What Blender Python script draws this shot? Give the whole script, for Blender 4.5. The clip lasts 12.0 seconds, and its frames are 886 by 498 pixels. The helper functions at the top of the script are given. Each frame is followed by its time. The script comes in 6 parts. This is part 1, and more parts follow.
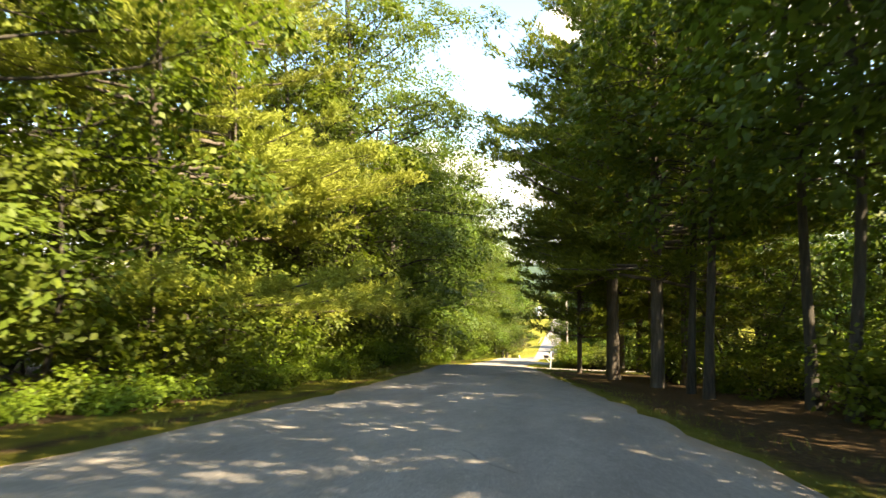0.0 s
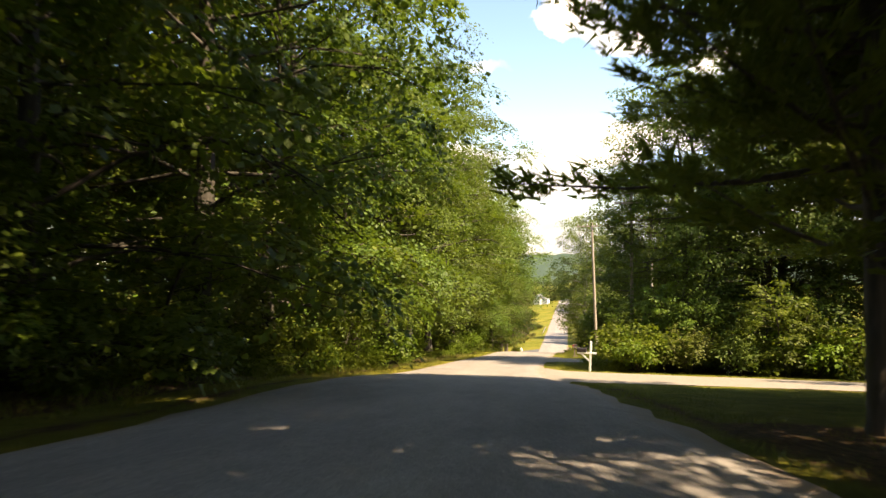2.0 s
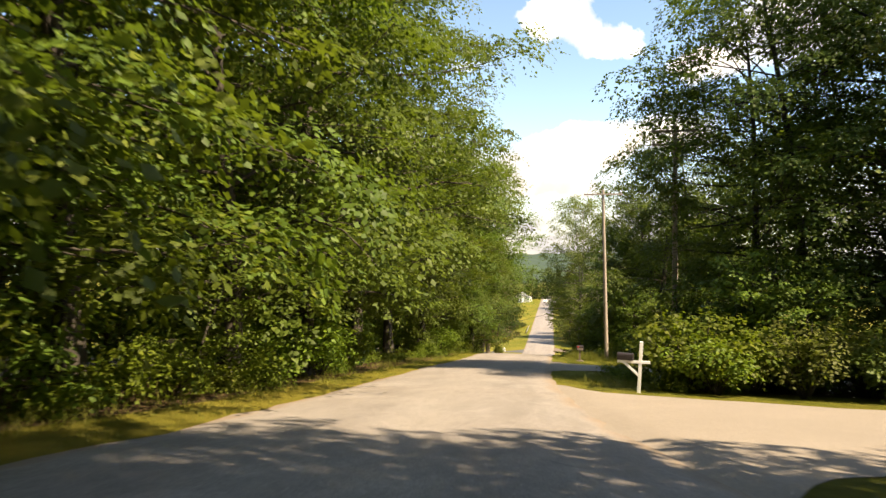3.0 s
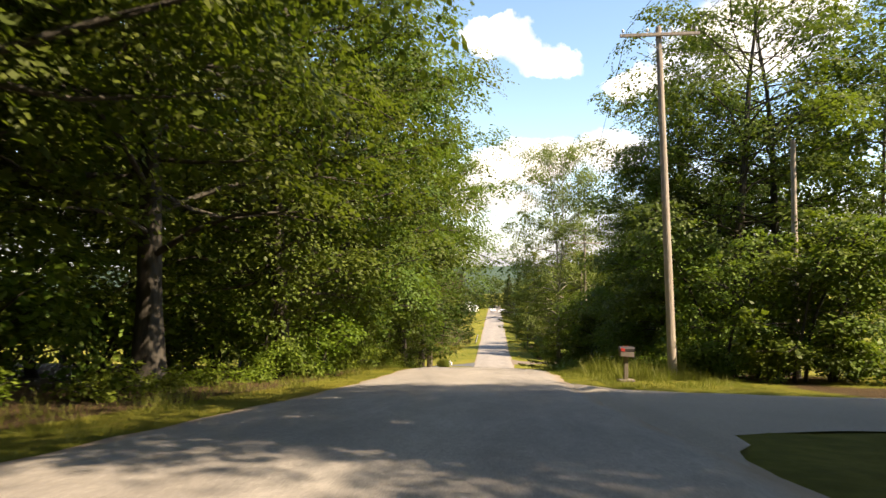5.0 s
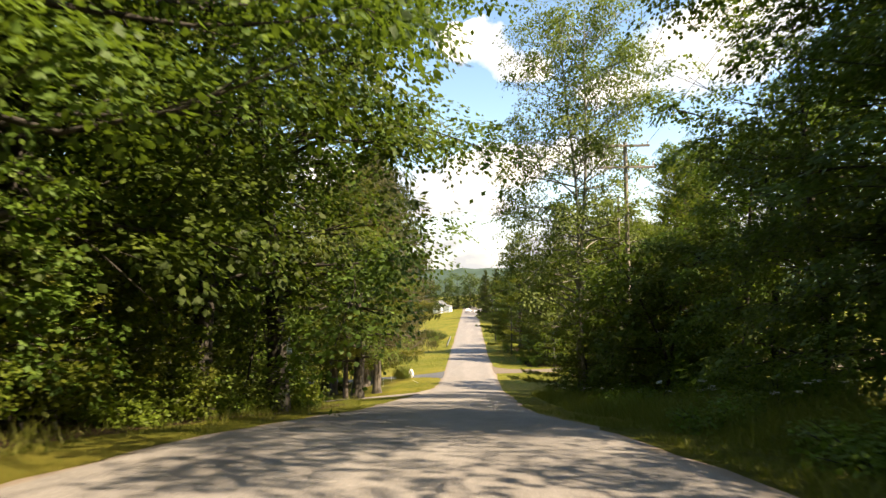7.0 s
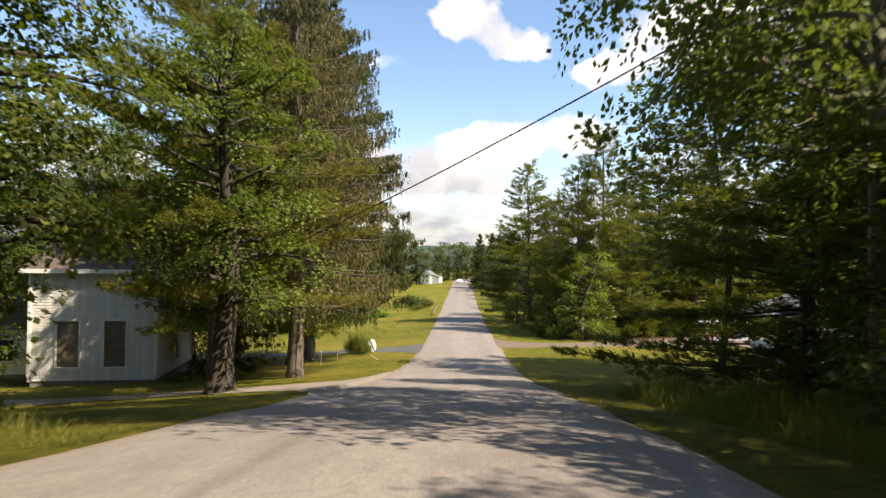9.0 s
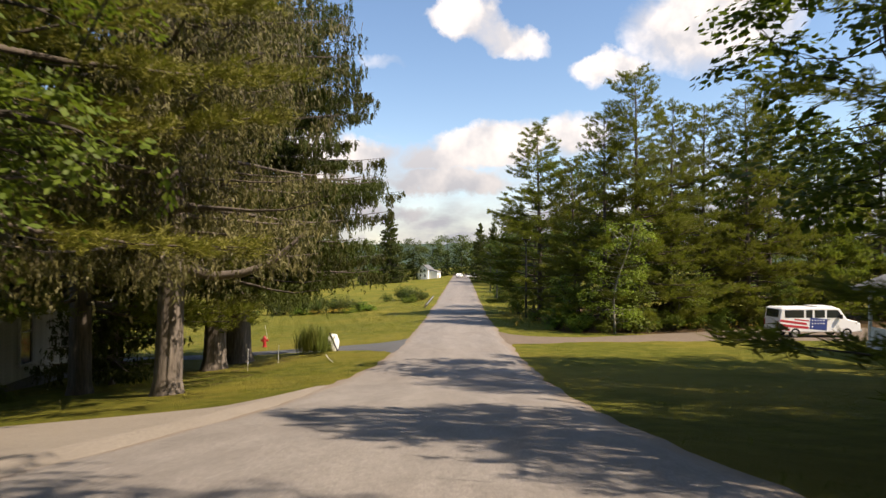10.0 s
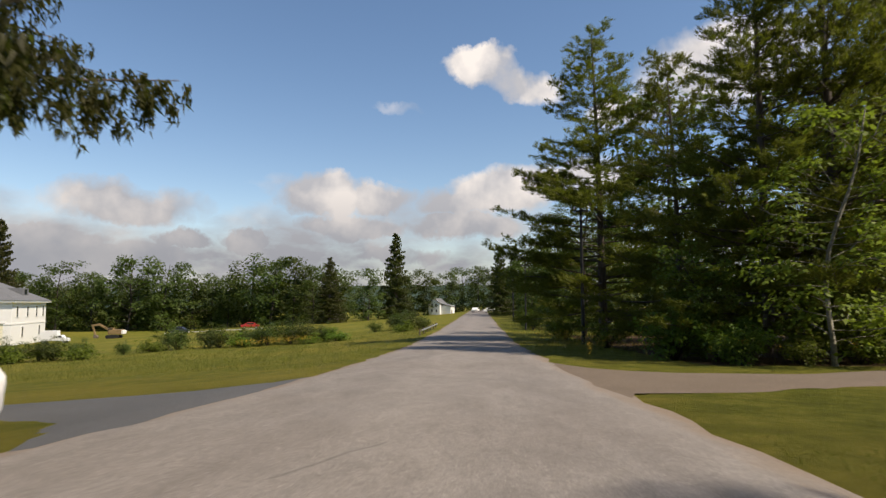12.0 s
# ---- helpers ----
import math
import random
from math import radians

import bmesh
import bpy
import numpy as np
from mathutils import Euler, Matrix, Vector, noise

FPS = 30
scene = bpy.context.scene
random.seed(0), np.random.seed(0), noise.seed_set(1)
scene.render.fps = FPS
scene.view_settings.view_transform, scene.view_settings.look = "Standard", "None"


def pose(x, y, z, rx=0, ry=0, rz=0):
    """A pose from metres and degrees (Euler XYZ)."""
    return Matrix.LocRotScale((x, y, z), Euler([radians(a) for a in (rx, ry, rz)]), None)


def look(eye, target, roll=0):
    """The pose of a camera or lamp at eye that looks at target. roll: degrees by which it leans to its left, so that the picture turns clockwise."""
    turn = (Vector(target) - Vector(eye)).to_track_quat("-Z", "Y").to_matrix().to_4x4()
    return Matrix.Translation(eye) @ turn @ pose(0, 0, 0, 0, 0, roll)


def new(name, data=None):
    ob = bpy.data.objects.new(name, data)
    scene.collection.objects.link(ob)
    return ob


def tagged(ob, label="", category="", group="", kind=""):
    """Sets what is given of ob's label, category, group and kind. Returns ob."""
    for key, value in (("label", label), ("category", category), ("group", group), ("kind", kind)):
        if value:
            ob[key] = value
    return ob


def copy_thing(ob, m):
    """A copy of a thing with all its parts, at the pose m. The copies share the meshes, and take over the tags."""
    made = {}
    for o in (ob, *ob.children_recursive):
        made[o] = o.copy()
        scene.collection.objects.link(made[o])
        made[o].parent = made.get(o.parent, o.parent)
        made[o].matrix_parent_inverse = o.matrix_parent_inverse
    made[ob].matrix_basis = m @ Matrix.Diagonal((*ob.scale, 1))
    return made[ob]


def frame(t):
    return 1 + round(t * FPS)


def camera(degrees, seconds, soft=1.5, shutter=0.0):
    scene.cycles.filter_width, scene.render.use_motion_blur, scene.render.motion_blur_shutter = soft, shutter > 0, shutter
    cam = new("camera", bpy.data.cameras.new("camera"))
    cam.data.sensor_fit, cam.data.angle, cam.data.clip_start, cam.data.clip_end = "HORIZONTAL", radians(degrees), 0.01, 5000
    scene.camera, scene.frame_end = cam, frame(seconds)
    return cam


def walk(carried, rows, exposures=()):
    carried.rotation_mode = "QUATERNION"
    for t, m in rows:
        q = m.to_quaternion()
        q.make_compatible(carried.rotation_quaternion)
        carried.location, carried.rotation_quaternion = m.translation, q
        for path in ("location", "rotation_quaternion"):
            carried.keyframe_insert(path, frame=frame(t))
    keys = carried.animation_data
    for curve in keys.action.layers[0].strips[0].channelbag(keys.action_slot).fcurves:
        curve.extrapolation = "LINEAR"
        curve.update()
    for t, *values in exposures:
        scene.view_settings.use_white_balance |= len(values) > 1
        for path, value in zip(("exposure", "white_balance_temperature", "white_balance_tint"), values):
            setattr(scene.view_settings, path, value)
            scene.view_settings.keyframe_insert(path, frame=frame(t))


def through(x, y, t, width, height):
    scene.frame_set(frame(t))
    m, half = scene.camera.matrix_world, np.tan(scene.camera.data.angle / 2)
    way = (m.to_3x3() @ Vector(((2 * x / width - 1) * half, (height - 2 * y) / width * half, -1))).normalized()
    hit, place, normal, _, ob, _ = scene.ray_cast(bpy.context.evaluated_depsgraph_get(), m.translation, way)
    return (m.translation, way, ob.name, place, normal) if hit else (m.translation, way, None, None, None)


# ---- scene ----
cam = camera(71.0, 12.0, soft=1.4, shutter=0.15)
# seconds, x, y, z, yaw to the left, pitch up, lean to the left
PATH = [
    (0, 0.00, 0.00, 1.00, 12.88, 2.09, 0.04),
    (0.5, -0.85, 7.20, 0.06, 13.09, 1.95, 0.27),
    (1, -1.74, 14.40, -0.88, 13.19, 1.43, 0.20),
    (1.5, -2.75, 21.63, -1.83, 13.00, 1.34, -0.04),
    (2, -3.84, 28.90, -2.81, 12.66, 1.41, -0.42),
    (2.5, -4.95, 36.09, -3.69, 12.04, 1.58, -0.39),
    (3, -6.03, 43.06, -4.58, 10.89, 1.27, 0.44),
    (3.2, -6.46, 45.84, -4.94, 10.34, 1.40, 0.02),
    (4.8, -8.74, 66.98, -8.13, 6.10, 2.62, -0.15),
    (5, -8.84, 69.49, -8.43, 5.69, 2.65, 0.08),
    (5.5, -9.09, 75.92, -9.16, 4.72, 2.67, 0.20),
    (6, -9.18, 82.46, -9.95, 3.96, 2.72, -0.34),
    (6.5, -9.26, 89.03, -10.70, 3.50, 2.86, -0.22),
    (7, -9.31, 95.64, -11.33, 3.37, 3.03, -0.45),
    (7.2, -9.33, 98.28, -11.61, 3.39, 2.70, -0.21),
    (8.8, -9.91, 119.37, -15.16, 2.91, 1.00, -0.12),
    (9, -9.91, 122.12, -15.57, 2.64, 1.05, 0.58),
    (9.5, -9.89, 129.00, -16.58, 2.43, 0.82, 0.28),
    (10, -9.76, 135.74, -17.62, 2.67, 0.96, 0.09),
    (10.5, -9.72, 142.23, -18.70, 3.13, 1.93, 0.31),
    (11, -9.79, 148.51, -19.73, 3.47, 2.76, -0.48),
    (11.5, -9.86, 155.40, -20.49, 3.74, 3.90, -0.45),
    (12, -9.75, 162.28, -21.13, 4.29, 4.96, -0.11),
]


def heading(x, y, z, yaw, pitch, roll):
    a, b = radians(yaw), radians(pitch)
    ahead = Vector((-math.sin(a) * math.cos(b), math.cos(a) * math.cos(b), math.sin(b)))
    eye = Vector((x, y, z))
    return look(eye, eye + ahead * 2, roll)


walk(cam, [(t, heading(x, y, z, a, b, c)) for t, x, y, z, a, b, c in PATH],
     exposures=[(0.0, 2.65, 9300, 8), (1.0, 2.55, 9400, 12), (1.5, 2.35, 9400, 14), (2.0, 1.9, 9400, 15), (2.5, 1.6, 9400, 16), (3.2, 1.6, 8900, 14), (5.0, 1.62, 8500, 14), (6.2, 1.6, 8400, 13), (7.2, 1.58, 8300, 13), (9.0, 1.17, 7700, 15), (10.5, 0.74, 7600, 17), (11.2, 0.64, 7600, 16), (12.0, 0.3, 7300, 15)])

# ---- world and sun ----
SUN_TO = Vector((0.80, -0.30, 0.98)).normalized()
world = bpy.data.worlds.new("sky")
scene.world = world
world.use_nodes = True


def build_sky():
    nt = world.node_tree
    nt.nodes.clear()
    N = nt.nodes.new
    L = nt.links.new
    out = N("ShaderNodeOutputWorld")
    bg = N("ShaderNodeBackground")
    L(bg.outputs[0], out.inputs[0])
    sky = N("ShaderNodeTexSky")
    sky.sky_type = "NISHITA"
    sky.sun_disc = False
    sky.sun_elevation = math.asin(SUN_TO.z)
    sky.sun_rotation = math.atan2(SUN_TO.x, SUN_TO.y)
    sky.air_density, sky.dust_density, sky.ozone_density = 1.0, 0.2, 1.6
    bg.inputs[1].default_value = 0.12
    co = N("ShaderNodeTexCoord")
    # cumulus: noise threshold, flattened towards the horizon
    sep = N("ShaderNodeSeparateXYZ")
    L(co.outputs["Generated"], sep.inputs[0])
    mp = N("ShaderNodeMapping")
    mp.inputs["Scale"].default_value = (1.0, 1.0, 2.6)
    L(co.outputs["Generated"], mp.inputs[0])
    nz = N("ShaderNodeTexNoise")
    nz.inputs["Scale"].default_value = 5.5
    nz.inputs["Detail"].default_value = 9
    nz.inputs["Roughness"].default_value = 0.55
    L(mp.outputs[0], nz.inputs["Vector"])

    def math_node(op, a, b=None, clamp=False):
        m = N("ShaderNodeMath")
        m.operation = op
        m.use_clamp = clamp
        for i, v in enumerate((a, b)):
            if v is None:
                continue
            if isinstance(v, (int, float)):
                m.inputs[i].default_value = v
            else:
                L(v, m.inputs[i])
        return m.outputs[0]

    # cloud banks: more cover low in the sky
    low = N("ShaderNodeMapRange")
    low.inputs["From Min"].default_value, low.inputs["From Max"].default_value = 0.07, 0.23
    low.inputs["To Min"].default_value, low.inputs["To Max"].default_value = 0.34, -0.24
    L(sep.outputs["Z"], low.inputs["Value"])
    dens = math_node("ADD", nz.outputs[0], low.outputs[0])
    # unseen cumulus overhead, added so that its white light fills the shade
    high = N("ShaderNodeMapRange")
    high.inputs["From Min"].default_value, high.inputs["From Max"].default_value = 0.48, 0.62
    high.inputs["To Min"].default_value, high.inputs["To Max"].default_value = 0.0, 0.25
    L(sep.outputs["Z"], high.inputs["Value"])
    dens = math_node("ADD", dens, high.outputs[0])
    # single clouds seen high over the road
    fine = N("ShaderNodeTexNoise")
    fine.inputs["Scale"].default_value = 14
    fine.inputs["Detail"].default_value = 9
    L(co.outputs["Generated"], fine.inputs["Vector"])
    # ragged edges: the single clouds are bent by coarse and fine noise
    warp = N("ShaderNodeTexNoise")
    warp.inputs["Scale"].default_value = 11
    warp.inputs["Detail"].default_value = 8
    warp.inputs["Roughness"].default_value = 0.62
    L(co.outputs["Generated"], warp.inputs["Vector"])
    bent = N("ShaderNodeVectorMath")
    bent.operation = "MULTIPLY_ADD"
    L(warp.outputs["Color"], bent.inputs[0])
    bent.inputs[1].default_value = (0.10, 0.10, 0.09)
    shift = N("ShaderNodeVectorMath")
    shift.operation = "ADD"
    L(co.outputs["Generated"], shift.inputs[0])
    shift.inputs[1].default_value = (-0.05, -0.05, -0.045)
    L(shift.outputs[0], bent.inputs[2])
    for az, el, wide, tall, tilt, strong in CLOUDS:
        a, e = radians(az), radians(el)
        centre = Vector((math.sin(a) * math.cos(e), math.cos(a) * math.cos(e), math.sin(e)))
        right = Vector((math.cos(a), -math.sin(a), 0))
        up = right.cross(centre)
        r2 = right * math.cos(radians(tilt)) + up * math.sin(radians(tilt))
        u2 = -right * math.sin(radians(tilt)) + up * math.cos(radians(tilt))
        sq = None
        for axis, size in ((r2, wide), (u2, tall)):
            d = N("ShaderNodeVectorMath")
            d.operation = "DOT_PRODUCT"
            L(bent.outputs[0], d.inputs[0])
            d.inputs[1].default_value = axis
            v = math_node("MULTIPLY", d.outputs["Value"], 1 / math.tan(radians(size)))
            v = math_node("MULTIPLY", v, v)
            sq = v if sq is None else math_node("ADD", sq, v)
        front = N("ShaderNodeVectorMath")
        front.operation = "DOT_PRODUCT"
        L(co.outputs["Generated"], front.inputs[0])
        front.inputs[1].default_value = centre
        gate = math_node("GREATER_THAN", front.outputs["Value"], 0.5)
        bump = math_node("SUBTRACT", 1.25, sq)
        bump = math_node("MAXIMUM", bump, 0.0)
        bump = math_node("MULTIPLY", bump, gate)
        wob = math_node("MULTIPLY_ADD", fine.outputs[0], 1.2)
        wob.node.inputs[2].default_value = 0.25
        bump = math_node("MULTIPLY", bump, wob)
        bump = math_node("MULTIPLY", bump, 0.62 * strong)
        bump = math_node("ADD", bump, 0.38)
        dens = math_node("MAXIMUM", dens, bump)
    ramp = N("ShaderNodeValToRGB")
    ramp.color_ramp.elements[0].position, ramp.color_ramp.elements[1].position = 0.50, 0.84
    L(dens, ramp.inputs[0])
    shade = N("ShaderNodeValToRGB")
    shade.color_ramp.elements[0].position, shade.color_ramp.elements[1].position = 0.42, 0.66
    shade.color_ramp.elements[0].color = (3.4, 3.7, 4.2, 1)
    shade.color_ramp.elements[1].color = (6.4, 6.4, 6.4, 1)
    L(fine.outputs[0], shade.inputs[0])
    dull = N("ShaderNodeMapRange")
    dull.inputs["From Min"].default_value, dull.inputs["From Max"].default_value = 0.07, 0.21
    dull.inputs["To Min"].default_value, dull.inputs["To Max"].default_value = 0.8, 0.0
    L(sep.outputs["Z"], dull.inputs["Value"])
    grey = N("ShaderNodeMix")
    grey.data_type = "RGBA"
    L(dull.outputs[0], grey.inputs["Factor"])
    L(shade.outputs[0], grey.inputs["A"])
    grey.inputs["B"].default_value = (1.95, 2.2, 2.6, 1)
    mix = N("ShaderNodeMix")
    mix.data_type = "RGBA"
    L(ramp.outputs[0], mix.inputs["Factor"])
    deep = N("ShaderNodeHueSaturation")
    deep.inputs["Saturation"].default_value = 1.14
    L(sky.outputs[0], deep.inputs["Color"])
    L(deep.outputs[0], mix.inputs["A"])
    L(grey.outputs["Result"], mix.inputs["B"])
    L(mix.outputs["Result"], bg.inputs[0])


# azimuth east of north, elevation, half width, half height, tilt in degrees, how thick
CLOUDS = [(-0.8, 21.3, 3.6, 1.9, -8, 1.0), (2.8, 19.7, 4.6, 1.6, -20, 0.85), (21.5, 19.5, 7.5, 4.2, 4, 1.0), (12.5, 16.8, 3.4, 1.8, 12, 0.9), (-8.0, 17.3, 3.4, 0.9, -4, 0.3),
          (-15.4, 9.6, 4.6, 2.3, 0, 1.1), (-9.8, 9.5, 4.0, 2.0, 0, 1.05), (2.2, 10.6, 6.5, 2.3, 4, 1.1), (-3.6, 9.0, 4.5, 1.8, 0, 1.0), (9.5, 11.2, 5.0, 2.0, 0, 0.8), (-3.0, 7.0, 8.0, 1.5, 0, 0.95), (-13.0, 6.8, 8.5, 1.5, 0, 0.95),
          (-31.5, 8.2, 7.5, 2.1, 0, 0.85), (-27.0, 5.4, 3.2, 1.3, 0, 1.0), (-21.5, 5.7, 4.0, 1.3, 0, 0.95), (-37.0, 5.0, 6.0, 1.8, 0, 0.85), (-12.0, 4.2, 13.0, 1.4, 0, 0.8), (-45.0, 9.0, 6.0, 2.0, 0, 0.7)]
build_sky()

sun = new("sun", bpy.data.lights.new("sun", "SUN"))
sun.data.energy = 4.8
sun.data.angle = radians(0.53)
sun.data.color = (1.0, 0.93, 0.80)
sun.matrix_world = look(SUN_TO * 100, (0, 0, 0))


# ---- materials ----
class Nodes:
    """A short way to write a node material."""

    def __init__(self, name):
        self.mat = bpy.data.materials.new(name)
        self.mat.use_nodes = True
        self.nt = self.mat.node_tree
        self.nt.nodes.clear()
        self.out = self.add("OutputMaterial")

    def add(self, kind, **sockets):
        n = self.nt.nodes.new("ShaderNode" + kind)
        for k, v in sockets.items():
            self.put(n.inputs[k.replace("_", " ")], v)
        return n

    def put(self, socket, v):
        if isinstance(v, bpy.types.NodeSocket):
            self.nt.links.new(v, socket)
        else:
            socket.default_value = v

    def coords(self, which="Object", scale=(1, 1, 1)):
        m = self.add("Mapping", Vector=self.add("TexCoord").outputs[which])
        m.inputs["Scale"].default_value = scale
        return m.outputs[0]

    def noise(self, vec, scale, detail=4, rough=0.55, distort=0.0):
        return self.add("TexNoise", Vector=vec, Scale=scale, Detail=detail, Roughness=rough, Distortion=distort).outputs[0]

    def ramp(self, fac, stops):
        n = self.add("ValToRGB", Fac=fac)
        r = n.color_ramp
        while len(r.elements) < len(stops):
            r.elements.new(0.5)
        for e, (p, c) in zip(r.elements, stops):
            e.position = p
            e.color = (*c, 1) if len(c) == 3 else c
        return n.outputs[0]

    def mix(self, fac, a, b, how="MIX"):
        n = self.add("Mix")
        n.data_type, n.blend_type = "RGBA", how
        self.put(n.inputs["Factor"], fac)
        self.put(n.inputs["A"], a if isinstance(a, bpy.types.NodeSocket) else (*a, 1))
        self.put(n.inputs["B"], b if isinstance(b, bpy.types.NodeSocket) else (*b, 1))
        return n.outputs["Result"]

    def math(self, op, a, b=0.0, clamp=False):
        n = self.add("Math")
        n.operation, n.use_clamp = op, clamp
        self.put(n.inputs[0], a)
        self.put(n.inputs[1], b)
        return n.outputs[0]

    def bump(self, h, strength=0.4, distance=0.02):
        return self.add("Bump", Height=h, Strength=strength, Distance=distance).outputs[0]

    def done(self, color, rough=0.8, normal=None, metal=0.0, spec=0.3):
        b = self.add("BsdfPrincipled")
        self.put(b.inputs["Base Color"], color if isinstance(color, bpy.types.NodeSocket) else (*color, 1))
        self.put(b.inputs["Roughness"], rough)
        b.inputs["Metallic"].default_value = metal
        b.inputs["Specular IOR Level"].default_value = spec
        if normal is not None:
            self.put(b.inputs["Normal"], normal)
        self.nt.links.new(b.outputs[0], self.out.inputs[0])
        return self.mat


def leaf_material(name, dark, light, accent, through=0.45):
    n = Nodes(name)
    geo = n.add("NewGeometry")
    info = n.add("ObjectInfo")
    low = tuple(d * 0.6 + e * 0.4 for d, e in zip(dark, light))
    high = tuple(d * 0.55 + e * 0.45 for d, e in zip(light, accent))
    c = n.ramp(geo.outputs["Random Per Island"], [(0.0, low), (0.8, light), (1.0, high)])
    big = n.noise(n.coords(scale=(0.5, 0.5, 0.5)), 1.0, 3)
    c = n.mix(n.ramp(big, [(0.4, (0, 0, 0)), (0.75, (0.6, 0.6, 0.6))]), c, dark)
    hue = n.add("HueSaturation", Color=c)
    n.put(hue.inputs["Hue"], n.math("MULTIPLY_ADD", info.outputs["Random"], 0.05))
    hue.inputs["Hue"].links[0].from_node.inputs[2].default_value = 0.475
    n.put(hue.inputs["Value"], n.math("MULTIPLY_ADD", info.outputs["Random"], 0.5))
    hue.inputs["Value"].links[0].from_node.inputs[2].default_value = 0.75
    col = hue.outputs[0]
    b = n.add("BsdfPrincipled", Roughness=0.55)
    n.put(b.inputs["Base Color"], col)
    b.inputs["Specular IOR Level"].default_value = 0.22
    tr = n.add("BsdfTranslucent")
    n.put(tr.inputs["Color"], n.mix(0.35, col, (0.22, 0.32, 0.018)))
    m = n.add("MixShader")
    m.inputs[0].default_value = through
    n.nt.links.new(b.outputs[0], m.inputs[1])
    n.nt.links.new(tr.outputs[0], m.inputs[2])
    n.nt.links.new(m.outputs[0], n.out.inputs[0])
    return n.mat


def bark_material(name, dark, light, scale=1.0, upright=0.12):
    n = Nodes(name)
    v = n.coords(scale=(scale, scale, scale * upright))
    a = n.noise(v, 14, 6, 0.65)
    p = n.noise(n.coords(), 0.9, 3)
    c = n.mix(p, n.ramp(a, [(0.35, dark), (0.7, light)]), dark)
    return n.done(c, 0.9, n.bump(a, 0.8, 0.03))


LEAF_OAK = leaf_material("oak_leaves", (0.024, 0.044, 0.009), (0.092, 0.136, 0.022), (0.175, 0.215, 0.042), 0.4)
LEAF_MAPLE = leaf_material("maple_leaves", (0.030, 0.052, 0.010), (0.118, 0.166, 0.024), (0.215, 0.25, 0.042), 0.4)
# dimming of the far trees with distance is put into this leaf colour
LEAF_DARK = leaf_material("dark_field_leaves", (0.024, 0.038, 0.008), (0.068, 0.092, 0.018), (0.12, 0.14, 0.03), 0.35)
LEAF_ASPEN = leaf_material("aspen_leaves", (0.055, 0.076, 0.018), (0.15, 0.185, 0.042), (0.23, 0.25, 0.065), 0.45)
LEAF_SHRUB = leaf_material("shrub_leaves", (0.040, 0.068, 0.010), (0.138, 0.195, 0.022), (0.235, 0.275, 0.036), 0.45)
NEEDLE_PINE = leaf_material("pine_needles", (0.070, 0.080, 0.014), (0.162, 0.172, 0.028), (0.225, 0.22, 0.04), 0.45)
# pine needles lightened in colour so that the plumes look sunlit
NEEDLE_SUNLIT = leaf_material("sunlit_pine_needles", (0.15, 0.17, 0.028), (0.29, 0.31, 0.055), (0.38, 0.38, 0.08), 0.22)
NEEDLE_OLIVE = leaf_material("olive_pine_needles", (0.10, 0.10, 0.018), (0.20, 0.20, 0.034), (0.27, 0.255, 0.05), 0.3)
NEEDLE_SPRUCE = leaf_material("spruce_needles", (0.024, 0.029, 0.007), (0.062, 0.068, 0.014), (0.115, 0.108, 0.028), 0.3)
NEEDLE_OLD = leaf_material("bare_spruce_twigs", (0.08, 0.068, 0.05), (0.17, 0.15, 0.11), (0.25, 0.22, 0.16), 0.1)
NEEDLE_BROWN = leaf_material("thin_brown_spruce_needles", (0.048, 0.042, 0.018), (0.125, 0.102, 0.044), (0.22, 0.175, 0.09), 0.25)
BARK_PINE = bark_material("pine_bark", (0.060, 0.049, 0.040), (0.21, 0.17, 0.135))
BARK_OAK = bark_material("oak_bark", (0.030, 0.026, 0.021), (0.115, 0.098, 0.078))
BARK_GREY = bark_material("spruce_bark", (0.085, 0.07, 0.058), (0.32, 0.27, 0.23))
BARK_ASPEN = bark_material("aspen_bark", (0.14, 0.13, 0.10), (0.42, 0.40, 0.33), 0.6, 1.5)
BLADE = leaf_material("grass_blades", (0.085, 0.09, 0.016), (0.17, 0.165, 0.034), (0.32, 0.26, 0.11), 0.42)


REED = leaf_material("reed_blades", (0.09, 0.10, 0.025), (0.19, 0.20, 0.05), (0.32, 0.30, 0.11), 0.45)


def ground_material():
    n = Nodes("grass_and_litter")
    v = n.coords()
    at = n.add("Attribute")
    at.attribute_name = "litter"
    fine = n.noise(v, 14, 8, 0.8)
    mid = n.noise(v, 1.3, 8, 0.72)
    wide = n.noise(v, 0.12, 4)
    grass = n.ramp(mid, [(0.25, (0.066, 0.080, 0.010)), (0.46, (0.138, 0.146, 0.016)), (0.58, (0.205, 0.196, 0.028)), (0.75, (0.30, 0.25, 0.065))])
    grass = n.mix(n.math("MULTIPLY", fine, 0.7), grass, (0.045, 0.052, 0.010))
    grass = n.mix(n.ramp(wide, [(0.45, (0, 0, 0)), (0.66, (0.7, 0.7, 0.7))]), grass, (0.215, 0.178, 0.032))
    leafy = n.ramp(n.noise(v, 9, 5, 0.7), [(0.3, (0.034, 0.024, 0.013)), (0.55, (0.085, 0.055, 0.028)), (0.78, (0.20, 0.11, 0.05))])
    f = n.math("ADD", at.outputs["Fac"], n.math("MULTIPLY", n.math("SUBTRACT", mid, 0.5), 0.9))
    f = n.ramp(f, [(0.4, (0, 0, 0)), (0.62, (1, 1, 1))])
    c = n.mix(f, grass, leafy)
    return n.done(c, 0.95, n.bump(fine, 1.0, 0.12), spec=0.1)


